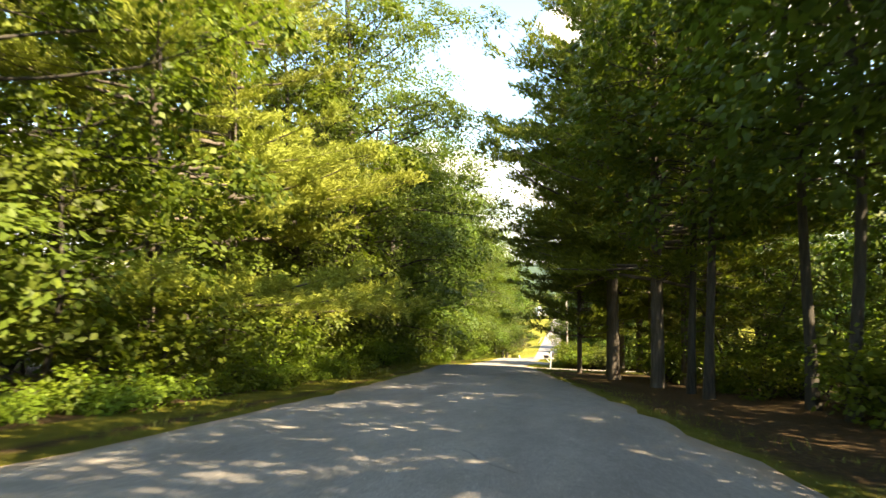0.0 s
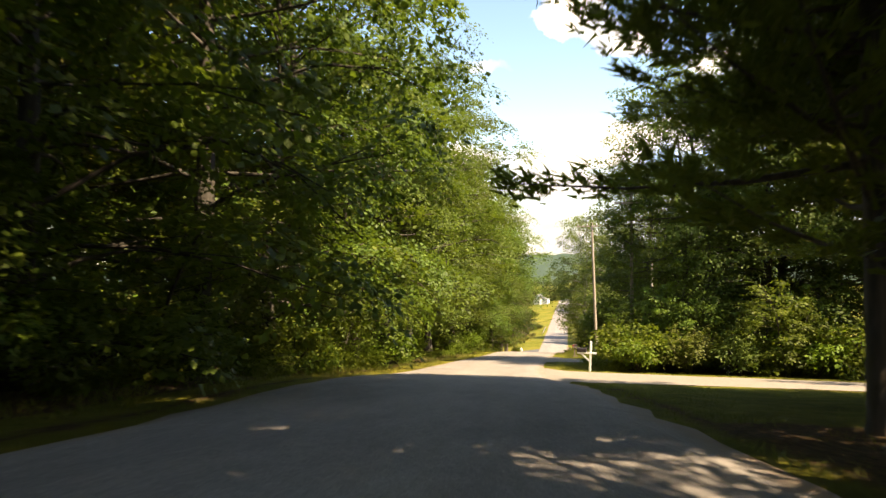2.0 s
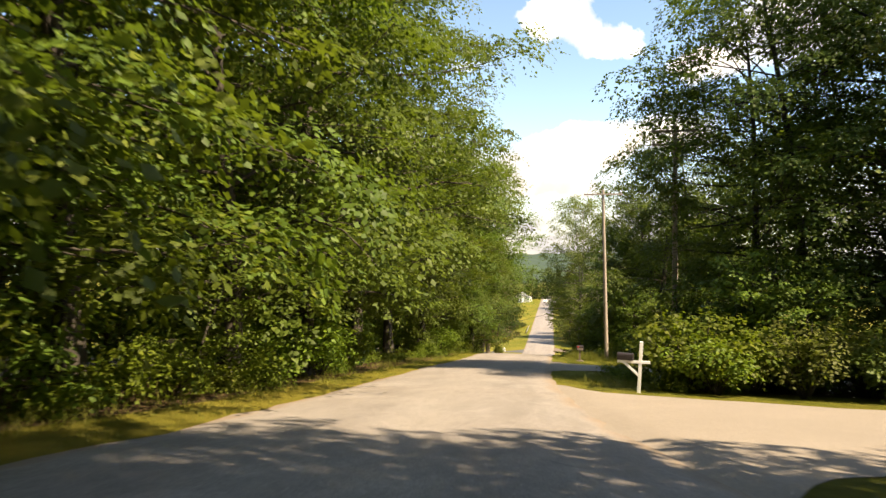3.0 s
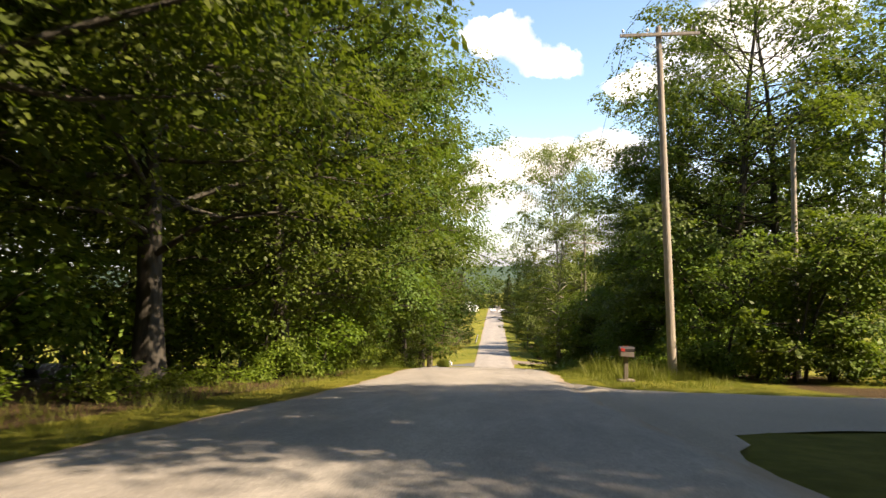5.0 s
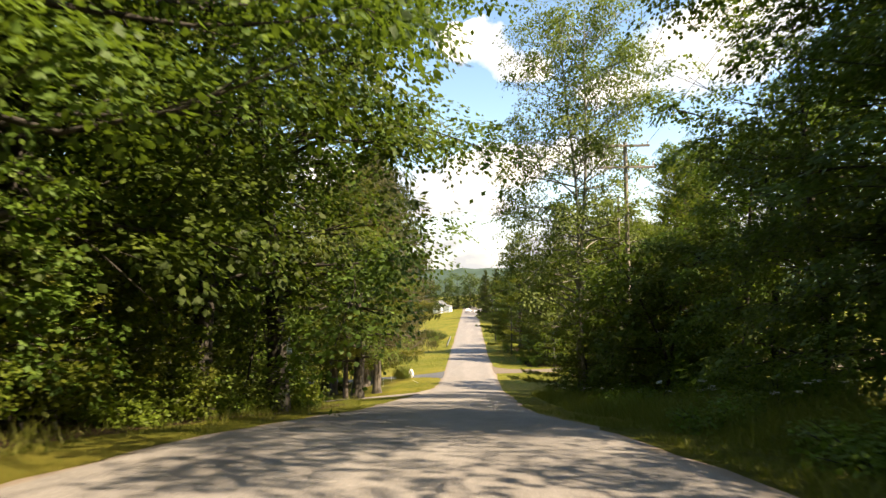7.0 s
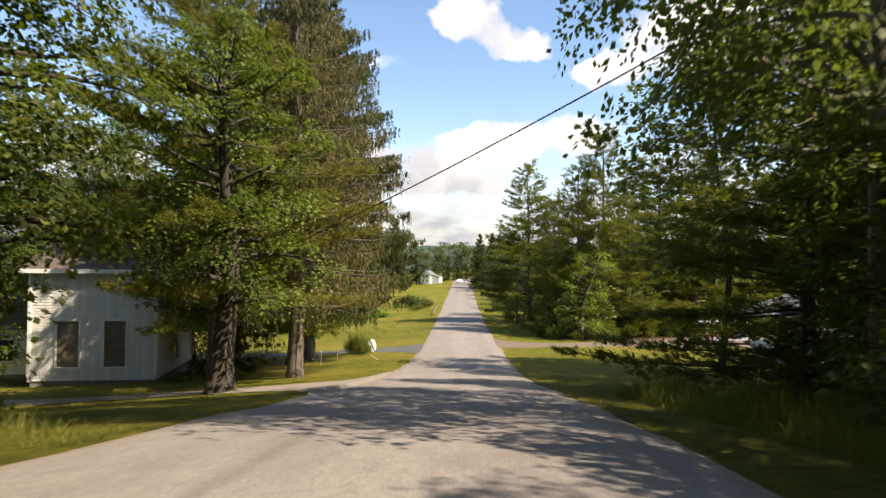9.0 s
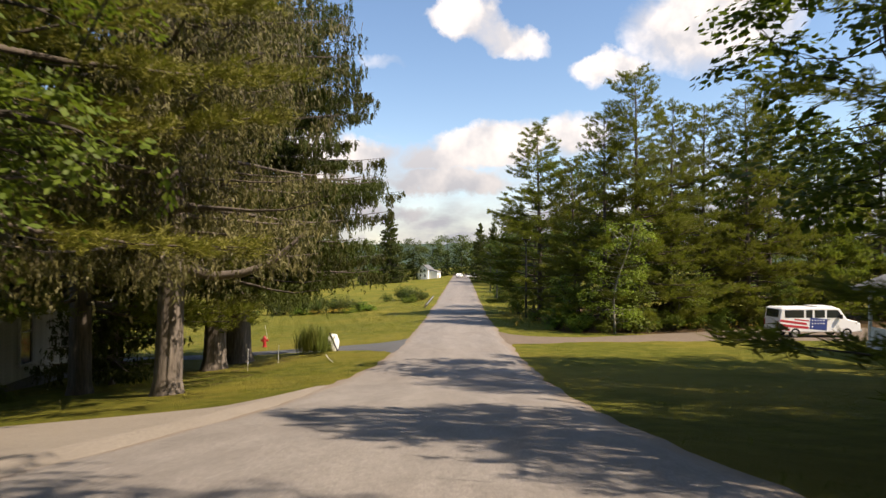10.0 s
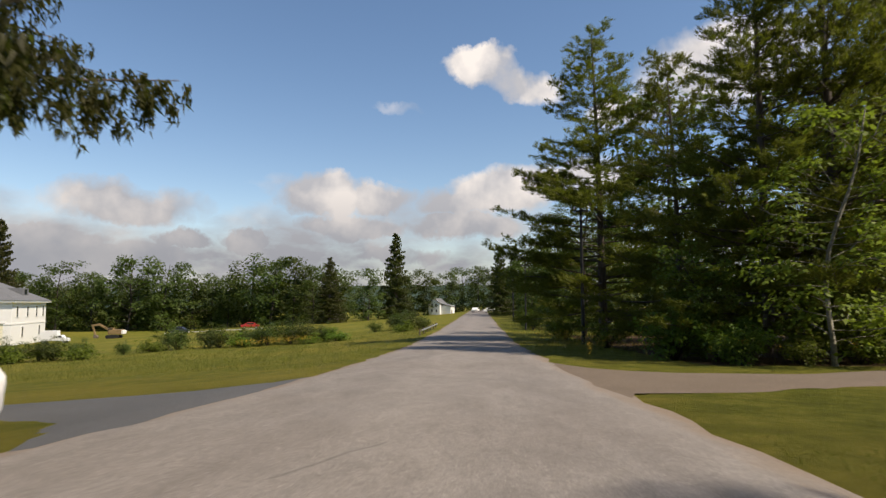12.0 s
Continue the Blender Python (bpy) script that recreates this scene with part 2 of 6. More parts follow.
def road_material():
    n = Nodes("worn_chipseal")
    v = n.coords()
    at = n.add("Attribute")
    at.attribute_name = "across"
    grit = n.noise(v, 60, 3, 0.85)
    speck = n.noise(v, 16, 4, 0.75)
    blot = n.noise(n.coords(scale=(1, 0.3, 1)), 1.1, 6, 0.65)
    patch = n.noise(v, 0.2, 4, 0.6)
    base = n.ramp(blot, [(0.28, (0.195, 0.177, 0.164)), (0.5, (0.268, 0.246, 0.230)), (0.72, (0.343, 0.318, 0.297))])
    base = n.mix(n.ramp(patch, [(0.4, (0, 0, 0)), (0.66, (0.4, 0.4, 0.4))]), base, (0.265, 0.226, 0.196))
    # wheel tracks worn smooth and dark, grit thrown to the edges
    w = n.math("COSINE", n.math("MULTIPLY", at.outputs["Fac"], 12.6))
    track = n.ramp(n.math("ADD", n.math("MULTIPLY", w, 0.5), n.math("MULTIPLY", blot, 0.9)), [(0.2, (0, 0, 0)), (0.95, (1, 1, 1))])
    base = n.mix(n.math("MULTIPLY", track, 0.45), base, (0.34, 0.308, 0.28))
    worn = n.noise(n.coords(scale=(1.4, 0.5, 1)), 2.6, 5, 0.7)
    base = n.mix(n.ramp(worn, [(0.45, (0, 0, 0)), (0.66, (0.3, 0.3, 0.3))]), base, (0.15, 0.135, 0.122))
    base = n.mix(n.ramp(speck, [(0.45, (0, 0, 0)), (0.75, (0.55, 0.55, 0.55))]), base, (0.10, 0.092, 0.084))
    base = n.mix(n.ramp(grit, [(0.4, (0, 0, 0)), (0.72, (0.8, 0.8, 0.8))]), base, (0.095, 0.088, 0.08))
    base = n.mix(n.ramp(n.noise(v, 38, 2, 0.7), [(0.58, (0, 0, 0)), (0.75, (0.6, 0.6, 0.6))]), base, (0.46, 0.43, 0.39))
    # sand and leaf crumbs along the edges
    far = n.math("ABSOLUTE", n.math("SUBTRACT", at.outputs["Fac"], 0.5))
    dust = n.ramp(n.math("ADD", far, n.math("MULTIPLY", n.math("SUBTRACT", blot, 0.5), 0.22)), [(0.43, (0, 0, 0)), (0.5, (0.75, 0.75, 0.75))])
    base = n.mix(dust, base, (0.21, 0.155, 0.105))
    crack = n.add("TexVoronoi", Vector=n.mix(0.25, v, n.add("TexNoise", Vector=v, Scale=0.8).outputs[1]), Scale=0.28)
    crack.feature = "DISTANCE_TO_EDGE"
    line = n.math("LESS_THAN", crack.outputs["Distance"], 0.0035)
    line = n.math("MULTIPLY", line, n.math("GREATER_THAN", n.noise(v, 0.35, 2), 0.56))
    base = n.mix(n.math("MULTIPLY", line, 0.4), base, (0.07, 0.068, 0.065))
    return n.done(base, 0.9, n.bump(n.math("ADD", grit, speck), 0.7, 0.012), spec=0.15)


def loose_material(name, dark, light, scale=30):
    n = Nodes(name)
    v = n.coords()
    a = n.noise(v, scale, 5, 0.75)
    b = n.noise(v, 0.6, 4)
    c = n.mix(n.math("MULTIPLY", b, 0.6), n.ramp(a, [(0.3, dark), (0.7, light)]), dark)
    return n.done(c, 0.92, n.bump(a, 0.6, 0.02), spec=0.15)


def plain_material(name, color, rough=0.6, metal=0.0, wear=0.25, scale=6.0, spec=0.4):
    n = Nodes(name)
    a = n.noise(n.coords(), scale, 5, 0.65)
    dim = tuple(c * (1 - wear) for c in color)
    c = n.ramp(a, [(0.3, dim), (0.65, color)])
    return n.done(c, rough, n.bump(a, 0.15, 0.004), metal, spec)


GROUND = ground_material()
ROAD = road_material()
GRAVEL = loose_material("pale_gravel", (0.165, 0.142, 0.118), (0.345, 0.305, 0.262))
DIRT = loose_material("brown_dirt_gravel", (0.10, 0.078, 0.058), (0.25, 0.20, 0.155))
DRIVE_TAR = loose_material("drive_asphalt", (0.06, 0.062, 0.066), (0.15, 0.152, 0.157), 45)
POLE_WOOD = bark_material("weathered_pole", (0.23, 0.192, 0.16), (0.50, 0.43, 0.37), 1.0, 0.05)
DARK_METAL = plain_material("black_metal", (0.02, 0.02, 0.022), 0.5, 0.0)
WHITE_PAINT = plain_material("white_paint", (0.78, 0.78, 0.76), 0.55, wear=0.12)
GLASS_DARK = plain_material("dark_glass", (0.02, 0.024, 0.028), 0.08, wear=0.1, spec=0.6)
HILL = loose_material("wooded_hill", (0.03, 0.05, 0.035), (0.055, 0.085, 0.055), 0.02)

# ---- the lie of the land ----
# ahead, the road's centre across, its height
LINE = np.array([
    (-60, 13, 8.2),
    (-30, 6, 4.1),
    (-12, 2, 1.6),
    (0, -0.8, 0),
    (7.2, -1.65, -0.94),
    (14.4, -2.54, -1.88),
    (21.6, -3.55, -2.83),
    (28.9, -4.64, -3.8),
    (36.1, -5.75, -4.7),
    (43.1, -6.83, -5.58),
    (54, -8.35, -7.35),
    (67, -9.5, -9.1),
    (76, -9.9, -10.17),
    (82.5, -9.98, -10.95),
    (89, -10.05, -11.7),
    (95.6, -10.1, -12.35),
    (103, -10.25, -13.3),
    (111, -10.5, -14.65),
    (119.4, -10.7, -16.15),
    (129, -10.7, -17.6),
    (135.7, -10.58, -18.62),
    (142.2, -10.53, -19.65),
    (148.5, -10.6, -20.6),
    (155.4, -10.62, -21.42),
    (162.3, -10.6, -22.05),
    (175, -10.75, -22.75),
    (188, -11, -23.25),
    (203, -11.3, -23.65),
    (230, -11.8, -23.9),
    (265, -12.3, -24),
    (320, -13.1, -24.1),
    (420, -14.6, -24.2),
], float)


def along(y, c):
    """The road's centre (c=1) or height (c=2) at y, smoothly."""
    y = np.asarray(y, float)
    i = np.clip(np.searchsorted(LINE[:, 0], y) - 1, 0, len(LINE) - 2)
    a, b = np.clip(i - 1, 0, None), np.clip(i + 2, None, len(LINE) - 1)
    h = LINE[i + 1, 0] - LINE[i, 0]
    u = np.clip((y - LINE[i, 0]) / h, 0, 1)
    m0 = (LINE[i + 1, c] - LINE[a, c]) / (LINE[i + 1, 0] - LINE[a, 0])
    m1 = (LINE[b, c] - LINE[i, c]) / (LINE[b, 0] - LINE[i, 0])
    return ((2 * u**3 - 3 * u**2 + 1) * LINE[i, c] + (u**3 - 2 * u**2 + u) * h * m0
            + (-2 * u**3 + 3 * u**2) * LINE[i + 1, c] + (u**3 - u**2) * h * m1)


def ground_z(x, y):
    """The height of the ground: level with the road, falling away to the west lower down."""
    d = np.asarray(x, float) - along(y, 1)
    a = np.maximum(np.abs(d) - 3.3, 0)
    s = np.clip((np.asarray(y, float) - 112) / 30, 0, 1)
    s = s * s * (3 - 2 * s)
    fall = np.where(a < 12, 0.085 * a, 1.02 + 0.055 * (a - 12))
    fall = np.minimum(fall, 5.2) * (d < 0) * s
    return along(y, 2) - fall - 0.05 * np.minimum(a, 1.0)


def spot(d, y, sink=0.0):
    """A place on the ground d metres east of the road's centre."""
    x = float(along(y, 1)) + d
    return Vector((x, y, float(ground_z(x, y)) - sink))


# ---- small builders ----
def mesh_from(name, verts, faces, material, smooth=False):
    me = bpy.data.meshes.new(name)
    me.from_pydata([tuple(v) for v in verts] if not isinstance(verts, np.ndarray) else verts.tolist(),
                   [], faces if not isinstance(faces, np.ndarray) else faces.tolist())
    me.materials.append(material)
    if smooth:
        me.polygons.foreach_set("use_smooth", [True] * len(me.polygons))
    me.update()
    return me


def part(name, bm, material, parent, label=""):
    """Links a bmesh (or a finished mesh) as one object under a thing or a part."""
    if isinstance(bm, bmesh.types.BMesh):
        me = bpy.data.meshes.new(name)
        bm.to_mesh(me)
        bm.free()
        me.materials.append(material)
    else:
        me = bm
    ob = new(name, me)
    ob.parent = parent
    return tagged(ob, label) if label else ob


def thing(name, place, label, category, group="", kind="", turn=0.0):
    ob = new(name)
    ob.matrix_basis = pose(*place, 0, 0, turn)
    return tagged(ob, label, category, group, kind)


def box(bm, sx, sy, sz, at=(0, 0, 0), turn=(0, 0, 0), bevel=0.0):
    """A box with its middle at a place; bevelled edges if wanted."""
    r = bmesh.ops.create_cube(bm, size=1.0, matrix=pose(*at, *turn) @ Matrix.Diagonal((sx, sy, sz, 1)))
    if bevel:
        edges = {e for v in r["verts"] for e in v.link_edges}
        bmesh.ops.bevel(bm, geom=list(edges), offset=bevel, segments=2, affect="EDGES", profile=0.6)
    return bm


def rod(bm, a, b, r1, r2=None, sides=8):
    a, b = Vector(a), Vector(b)
    m = Matrix.Translation((a + b) / 2) @ (b - a).to_track_quat("Z", "Y").to_matrix().to_4x4()
    bmesh.ops.create_cone(bm, cap_ends=True, segments=sides, radius1=r1, radius2=r1 if r2 is None else r2,
                          depth=(b - a).length, matrix=m)
    return bm


def tubes(paths, sides=6, joined=True):
    """Verts and faces of tapered tubes; a path is a list of (place, radius). Limbs are grown on to the first tube."""
    verts, faces = [], []
    first = len(paths[0]) * sides
    for number, path in enumerate(paths):
        grown = len(verts)
        pts = np.array([p for p, _ in path], float)
        tang = np.gradient(pts, axis=0)
        tang /= np.linalg.norm(tang, axis=1)[:, None] + 1e-9
        ref = np.array((0.31, 0.95, 0.05)) if abs(tang[0][2]) > 0.8 else np.array((0, 0, 1.0))
        for k, ((p, r), t) in enumerate(zip(path, tang)):
            u = np.cross(t, ref)
            u /= np.linalg.norm(u) + 1e-9
            w = np.cross(t, u)
            base = len(verts)
            for s in range(sides):
                a = 2 * math.pi * s / sides
                verts.append(tuple(np.asarray(p) + r * (math.cos(a) * u + math.sin(a) * w)))
            if k:
                for s in range(sides):
                    faces.append((base - sides + s, base - sides + (s + 1) % sides, base + (s + 1) % sides, base + s))
        if number and joined:
            stem = np.array(verts[:first])
            near = int(((stem - np.array(path[0][0])) ** 2).sum(1).argmin())
            faces.append((near, grown, grown + 1))
    return verts, faces


def blades(place, way, side, length, width, fold=0.0):
    """Many pointed leaves: two triangles each, an island of their own. Arrays of n x 3, n."""
    n = len(place)
    way = way / (np.linalg.norm(way, axis=1)[:, None] + 1e-9)
    side = side - way * (side * way).sum(1)[:, None]
    side /= np.linalg.norm(side, axis=1)[:, None] + 1e-9
    up = np.cross(way, side)
    L, W = length[:, None], width[:, None]
    v = np.empty((n, 4, 3))
    v[:, 0] = place
    v[:, 1] = place + way * L * 0.45 + side * W * 0.5 + up * fold * W
    v[:, 2] = place + way * L
    v[:, 3] = place + way * L * 0.45 - side * W * 0.5 + up * fold * W
    f = np.arange(n)[:, None] * 4
    return v.reshape(-1, 3), np.concatenate([f + (0, 1, 2), f + (0, 2, 3)], 0)


def needles(place, way, side, length, width):
    """Thin triangles, one each."""
    n = len(place)
    way = way / (np.linalg.norm(way, axis=1)[:, None] + 1e-9)
    side = np.cross(way, side)
    side /= np.linalg.norm(side, axis=1)[:, None] + 1e-9
    v = np.empty((n, 3, 3))
    v[:, 0] = place + side * width[:, None] * 0.5
    v[:, 1] = place - side * width[:, None] * 0.5
    v[:, 2] = place + way * length[:, None]
    return v.reshape(-1, 3), np.arange(3 * n).reshape(n, 3)


def fast_mesh(name, verts, tris, material):
    me = bpy.data.meshes.new(name)
    n, m = len(verts), len(tris)
    me.vertices.add(n)
    me.vertices.foreach_set("co", np.ascontiguousarray(verts, np.float32).ravel())
    me.loops.add(3 * m)
    me.loops.foreach_set("vertex_index", np.ascontiguousarray(tris, np.int32).ravel())
    me.polygons.add(m)
    me.polygons.foreach_set("loop_start", np.arange(0, 3 * m, 3, dtype=np.int32))
    me.materials.append(material)
    me.update(calc_edges=True)
    return me


def puffs(rng, centres, outs, wide, leaves, size, sprays, core, dome):
    """Leaf masses: round each centre a dome of small sprays, each a fan of leaves lying in one plane; larger leaves fill the shade within."""
    m = len(centres)
    outs = outs / (np.linalg.norm(outs, axis=1)[:, None] + 1e-9)
    idx = np.repeat(np.arange(m), sprays)
    k = len(idx)
    nrm = rng.normal(0, 0.8, (k, 3)) + outs[idx] * 0.55 + np.array((0, 0, 0.45))
    nrm /= np.linalg.norm(nrm, axis=1)[:, None]
    hub = centres[idx] + nrm * np.array((1, 1, dome)) * (wide[idx] * rng.uniform(0.6, 1.05, k))[:, None]
    face = nrm * 0.6 + np.array((0, 0, 0.75)) + rng.normal(0, 0.22, (k, 3))
    face /= np.linalg.norm(face, axis=1)[:, None]
    a = np.cross(face, rng.normal(0, 1, (k, 3)))
    a /= np.linalg.norm(a, axis=1)[:, None] + 1e-9
    b = np.cross(face, a)
    fan = wide[idx] * rng.uniform(0.38, 0.62, k)
    each = max(6, leaves // k)
    j = np.repeat(np.arange(k), each)
    n = len(j)
    th = rng.uniform(0, 2 * math.pi, n)
    r = np.sqrt(rng.random(n)) * (1 + 0.3 * np.sin(3 * th + 6.28 * rng.random(k)[j]))
    ray = a[j] * np.cos(th)[:, None] + b[j] * np.sin(th)[:, None]
    place = hub[j] + ray * (fan[j] * r)[:, None] + face[j] * rng.normal(0, 0.05, n)[:, None] - np.array((0, 0, 1.0)) * (0.3 * fan[j] * r * r)[:, None]
    way = ray + face[j] * rng.normal(0, 0.2, n)[:, None] + rng.normal(0, 0.2, (n, 3)) - np.array((0, 0, 0.25))
    side = np.cross(way, face[j]) + rng.normal(0, 0.25, (n, 3))
    ln = size * rng.uniform(0.6, 1.2, n)
    v, f = blades(place, way, side, ln, ln * rng.uniform(0.6, 0.82, n), 0.1)
    i = np.repeat(np.arange(m), core)
    q = len(i)
    inner = centres[i] - outs[i] * (0.25 * wide[i])[:, None] + rng.normal(0, 0.42, (q, 3)) * np.array((1, 1, 0.6)) * wide[i][:, None]
    ln = size * rng.uniform(0.9, 1.35, q)
    v2, f2 = blades(inner, rng.normal(0, 1, (q, 3)) * np.array((1, 1, 0.6)), rng.normal(0, 1, (q, 3)), ln, ln * 0.75, 0.1)
    return np.concatenate([v, v2]), np.concatenate([f, f2 + len(v)])


# ---- trees ----
def broadleaf(name, seed, height, radius, base, leaf, bark, label, leaves=8000, size=0.26, thick=0.2, lean=0.0, stems=1, core=8, limbs_n=30, spray=1.0, dome=0.58, round_at=0.45, sprays=7):
    """A leafy tree: a trunk that forks into limbs, with domed sprays of leaves along them."""
    rng = np.random.default_rng(seed)
    ob = thing(name, (0, 0, 0), label, "tree", "roadside trees")
    wood_paths, clumps, outs = [], [], []
    for s in range(stems):
        foot = np.array((rng.normal(0, 0.3), rng.normal(0, 0.3), 0)) * (stems > 1) + np.array((0, 0, -0.3))
        bend = rng.normal(0, 0.4 + lean, 2)
        spine = []
        for k in range(10):
            u = k / 9
            wob = 0.12 * math.sin(u * 9 + seed + s)
            p = foot + np.array((bend[0] * u * u * 2 + wob, bend[1] * u * u * 2 - wob, (height * 0.9 + 0.3) * u))
            r = thick * (1 - u) ** 0.8 * (1.0 if k else 1.45) + 0.02
            spine.append((p, r / (1 if stems == 1 else 1.5)))
        wood_paths.append(spine)
        pts = np.array([p for p, _ in spine])
        n = int(limbs_n / stems) + 3
        for i in range(n):
            u = (i + rng.random() * 0.9) / n
            z = base + (height * 0.95 - base) * u
            zs = max(z * 0.9 - 0.8 * u, base * 0.8)
            start = np.array([np.interp(zs, pts[:, 2], pts[:, c]) for c in range(3)])
            full = radius * math.sqrt(max(0.06, 1 - ((u - round_at) / 0.66) ** 2))
            ln = full * rng.uniform(0.6, 1.1)
            az = i * 2.399 + rng.normal(0, 0.45)
            rise = rng.uniform(0.0, 0.35) + 0.55 * u * u
            way = np.array((math.cos(az), math.sin(az), rise))
            across = np.array((-math.sin(az), math.cos(az), 0))
            kink = rng.normal(0, 0.09 * ln, 3)
            sag = np.array((0, 0, -0.16 * ln))

            def on(q):
                return start + way * ln * q + sag * q * q + kink * math.sin(math.pi * q)

            wood_paths.append([(on(k / 4), max(0.012, thick * 0.3 * (1 - k / 4) * (1 - 0.5 * u))) for k in range(5)])
            twigs = max(2, int(ln * 0.62))
            for k in range(twigs):
                q = 0.42 + 0.58 * (k + 0.4 + rng.random() * 0.6) / twigs
                off = rng.choice((-1, 1)) * rng.uniform(0.1, 0.34) * ln * (1.15 - q)
                tip = on(q) + across * off + np.array((0, 0, rng.normal(0.05, 0.28)))
                wood_paths.append([(on(max(0.1, q - 0.2)), 0.02), (tip, 0.006)])
                clumps.append(tip)
                outs.append(way * 0.8 + across * np.sign(off) * 0.4)
    v, f = puffs(rng, np.array(clumps), np.array(outs), rng.uniform(0.7, 1.25, len(clumps)) * spray, leaves, size, sprays, core, dome)
    part("trunk", mesh_from("trunk", *tubes(wood_paths, 5 if thick > 0.1 else 4), bark, True), None, ob)
    part("crown", fast_mesh("crown", v, f, leaf), None, ob)
    return ob


def pine(name, seed, height, radius, base, label, per=8, thick=0.24, length=0.27, wide=0.055, irregular=0.35, gap=0.62, droop=0.0, twigs=2.3, full=0.5, needle=None, whorl=4, spread=0.12):
    """A white pine: whorls of level boughs, each a fan of twigs clothed in soft plumes."""
    rng = np.random.default_rng(seed)
    ob = thing(name, (0, 0, 0), label, "pine", "roadside pines")
    bend = rng.normal(0, 0.25, 2)
    spine = [(np.array((bend[0] * u * u, bend[1] * u * u, -0.3 + (height + 0.3) * u)), thick * (1 - u) ** 0.9 * (1.35 if u == 0 else 1) + 0.02)
             for u in np.concatenate([(0, 0.035), np.linspace(0.11, 1, 9)])]
    boughs, P, D = [], [], []
    z = base
    while z < height - 0.2:
        u = (z - base) / (height - base)
        for k in range(rng.integers(whorl, whorl + 2)):
            ln = radius * (1 - u) ** full * (0.72 + 0.38 * math.sin(math.pi * min(1, u + 0.3))) * rng.uniform(1 - irregular, 1 + irregular * 0.55) + 0.3
            az = rng.uniform(0, 2 * math.pi)
            rise = rng.normal(0.08, spread) + 0.35 * u - droop * (1 - u)
            start = np.array((bend[0] * (z / height) ** 2, bend[1] * (z / height) ** 2, z + rng.normal(0, 0.14)))
            way = np.array((math.cos(az), math.sin(az), rise))
            across = np.array((-math.sin(az), math.cos(az), 0))
            curve = np.array((0, 0, ln))
            boughs.append([(start + way * ln * q + curve * (0.16 * q * q - 0.12 * q), max(0.008, 0.014 * ln * (1 - q))) for q in np.linspace(0, 1, 4)])
            m = max(4, int(ln * twigs * 2))
            q = np.r_[rng.uniform(0.22, 1.0, m - 1), 0.97]
            sg = rng.choice((-1.0, 1.0), m)
            tl = (0.30 * ln * (1.12 - q) + 0.32) * rng.uniform(0.6, 1.2, m)
            root = start + way * (ln * q)[:, None] + curve * (0.16 * q * q - 0.12 * q)[:, None]
            td = way * rng.uniform(0.5, 1.1, m)[:, None] + across * (sg * rng.uniform(0.3, 1.0, m))[:, None] + rng.normal(0, 0.14, (m, 3)) + np.array((0, 0, 0.12))
            td /= np.linalg.norm(td, axis=1)[:, None]
            for j in range(m):
                c = max(3, int(tl[j] * 6.5))
                s = np.linspace(0.25, 1.0, c)[:, None] * tl[j]
                P.append(root[j] + td[j] * s + rng.normal(0, 0.07, (c, 3)))
                D.append(np.repeat(td[j][None], c, 0))
        z += gap * rng.uniform(0.75, 1.3) * (1 - 0.35 * u)
    P, D = np.concatenate(P), np.concatenate(D)
    idx = np.repeat(np.arange(len(P)), per)
    n = len(idx)
    way = D[idx] * 0.8 + rng.normal(0, 0.5, (n, 3)) * np.array((1, 1, 0.7)) + np.array((0, 0, 0.3))
    place = P[idx] + rng.normal(0, 0.05, (n, 3))
    v, f = needles(place, way, rng.normal(0, 1, (n, 3)), length * rng.uniform(0.6, 1.25, n), wide * rng.uniform(0.7, 1.3, n))
    part("trunk", mesh_from("trunk", *tubes([spine, *boughs], 5), BARK_PINE, True), None, ob)
    part("crown", fast_mesh("crown", v, f, needle or NEEDLE_PINE), None, ob)
    return ob


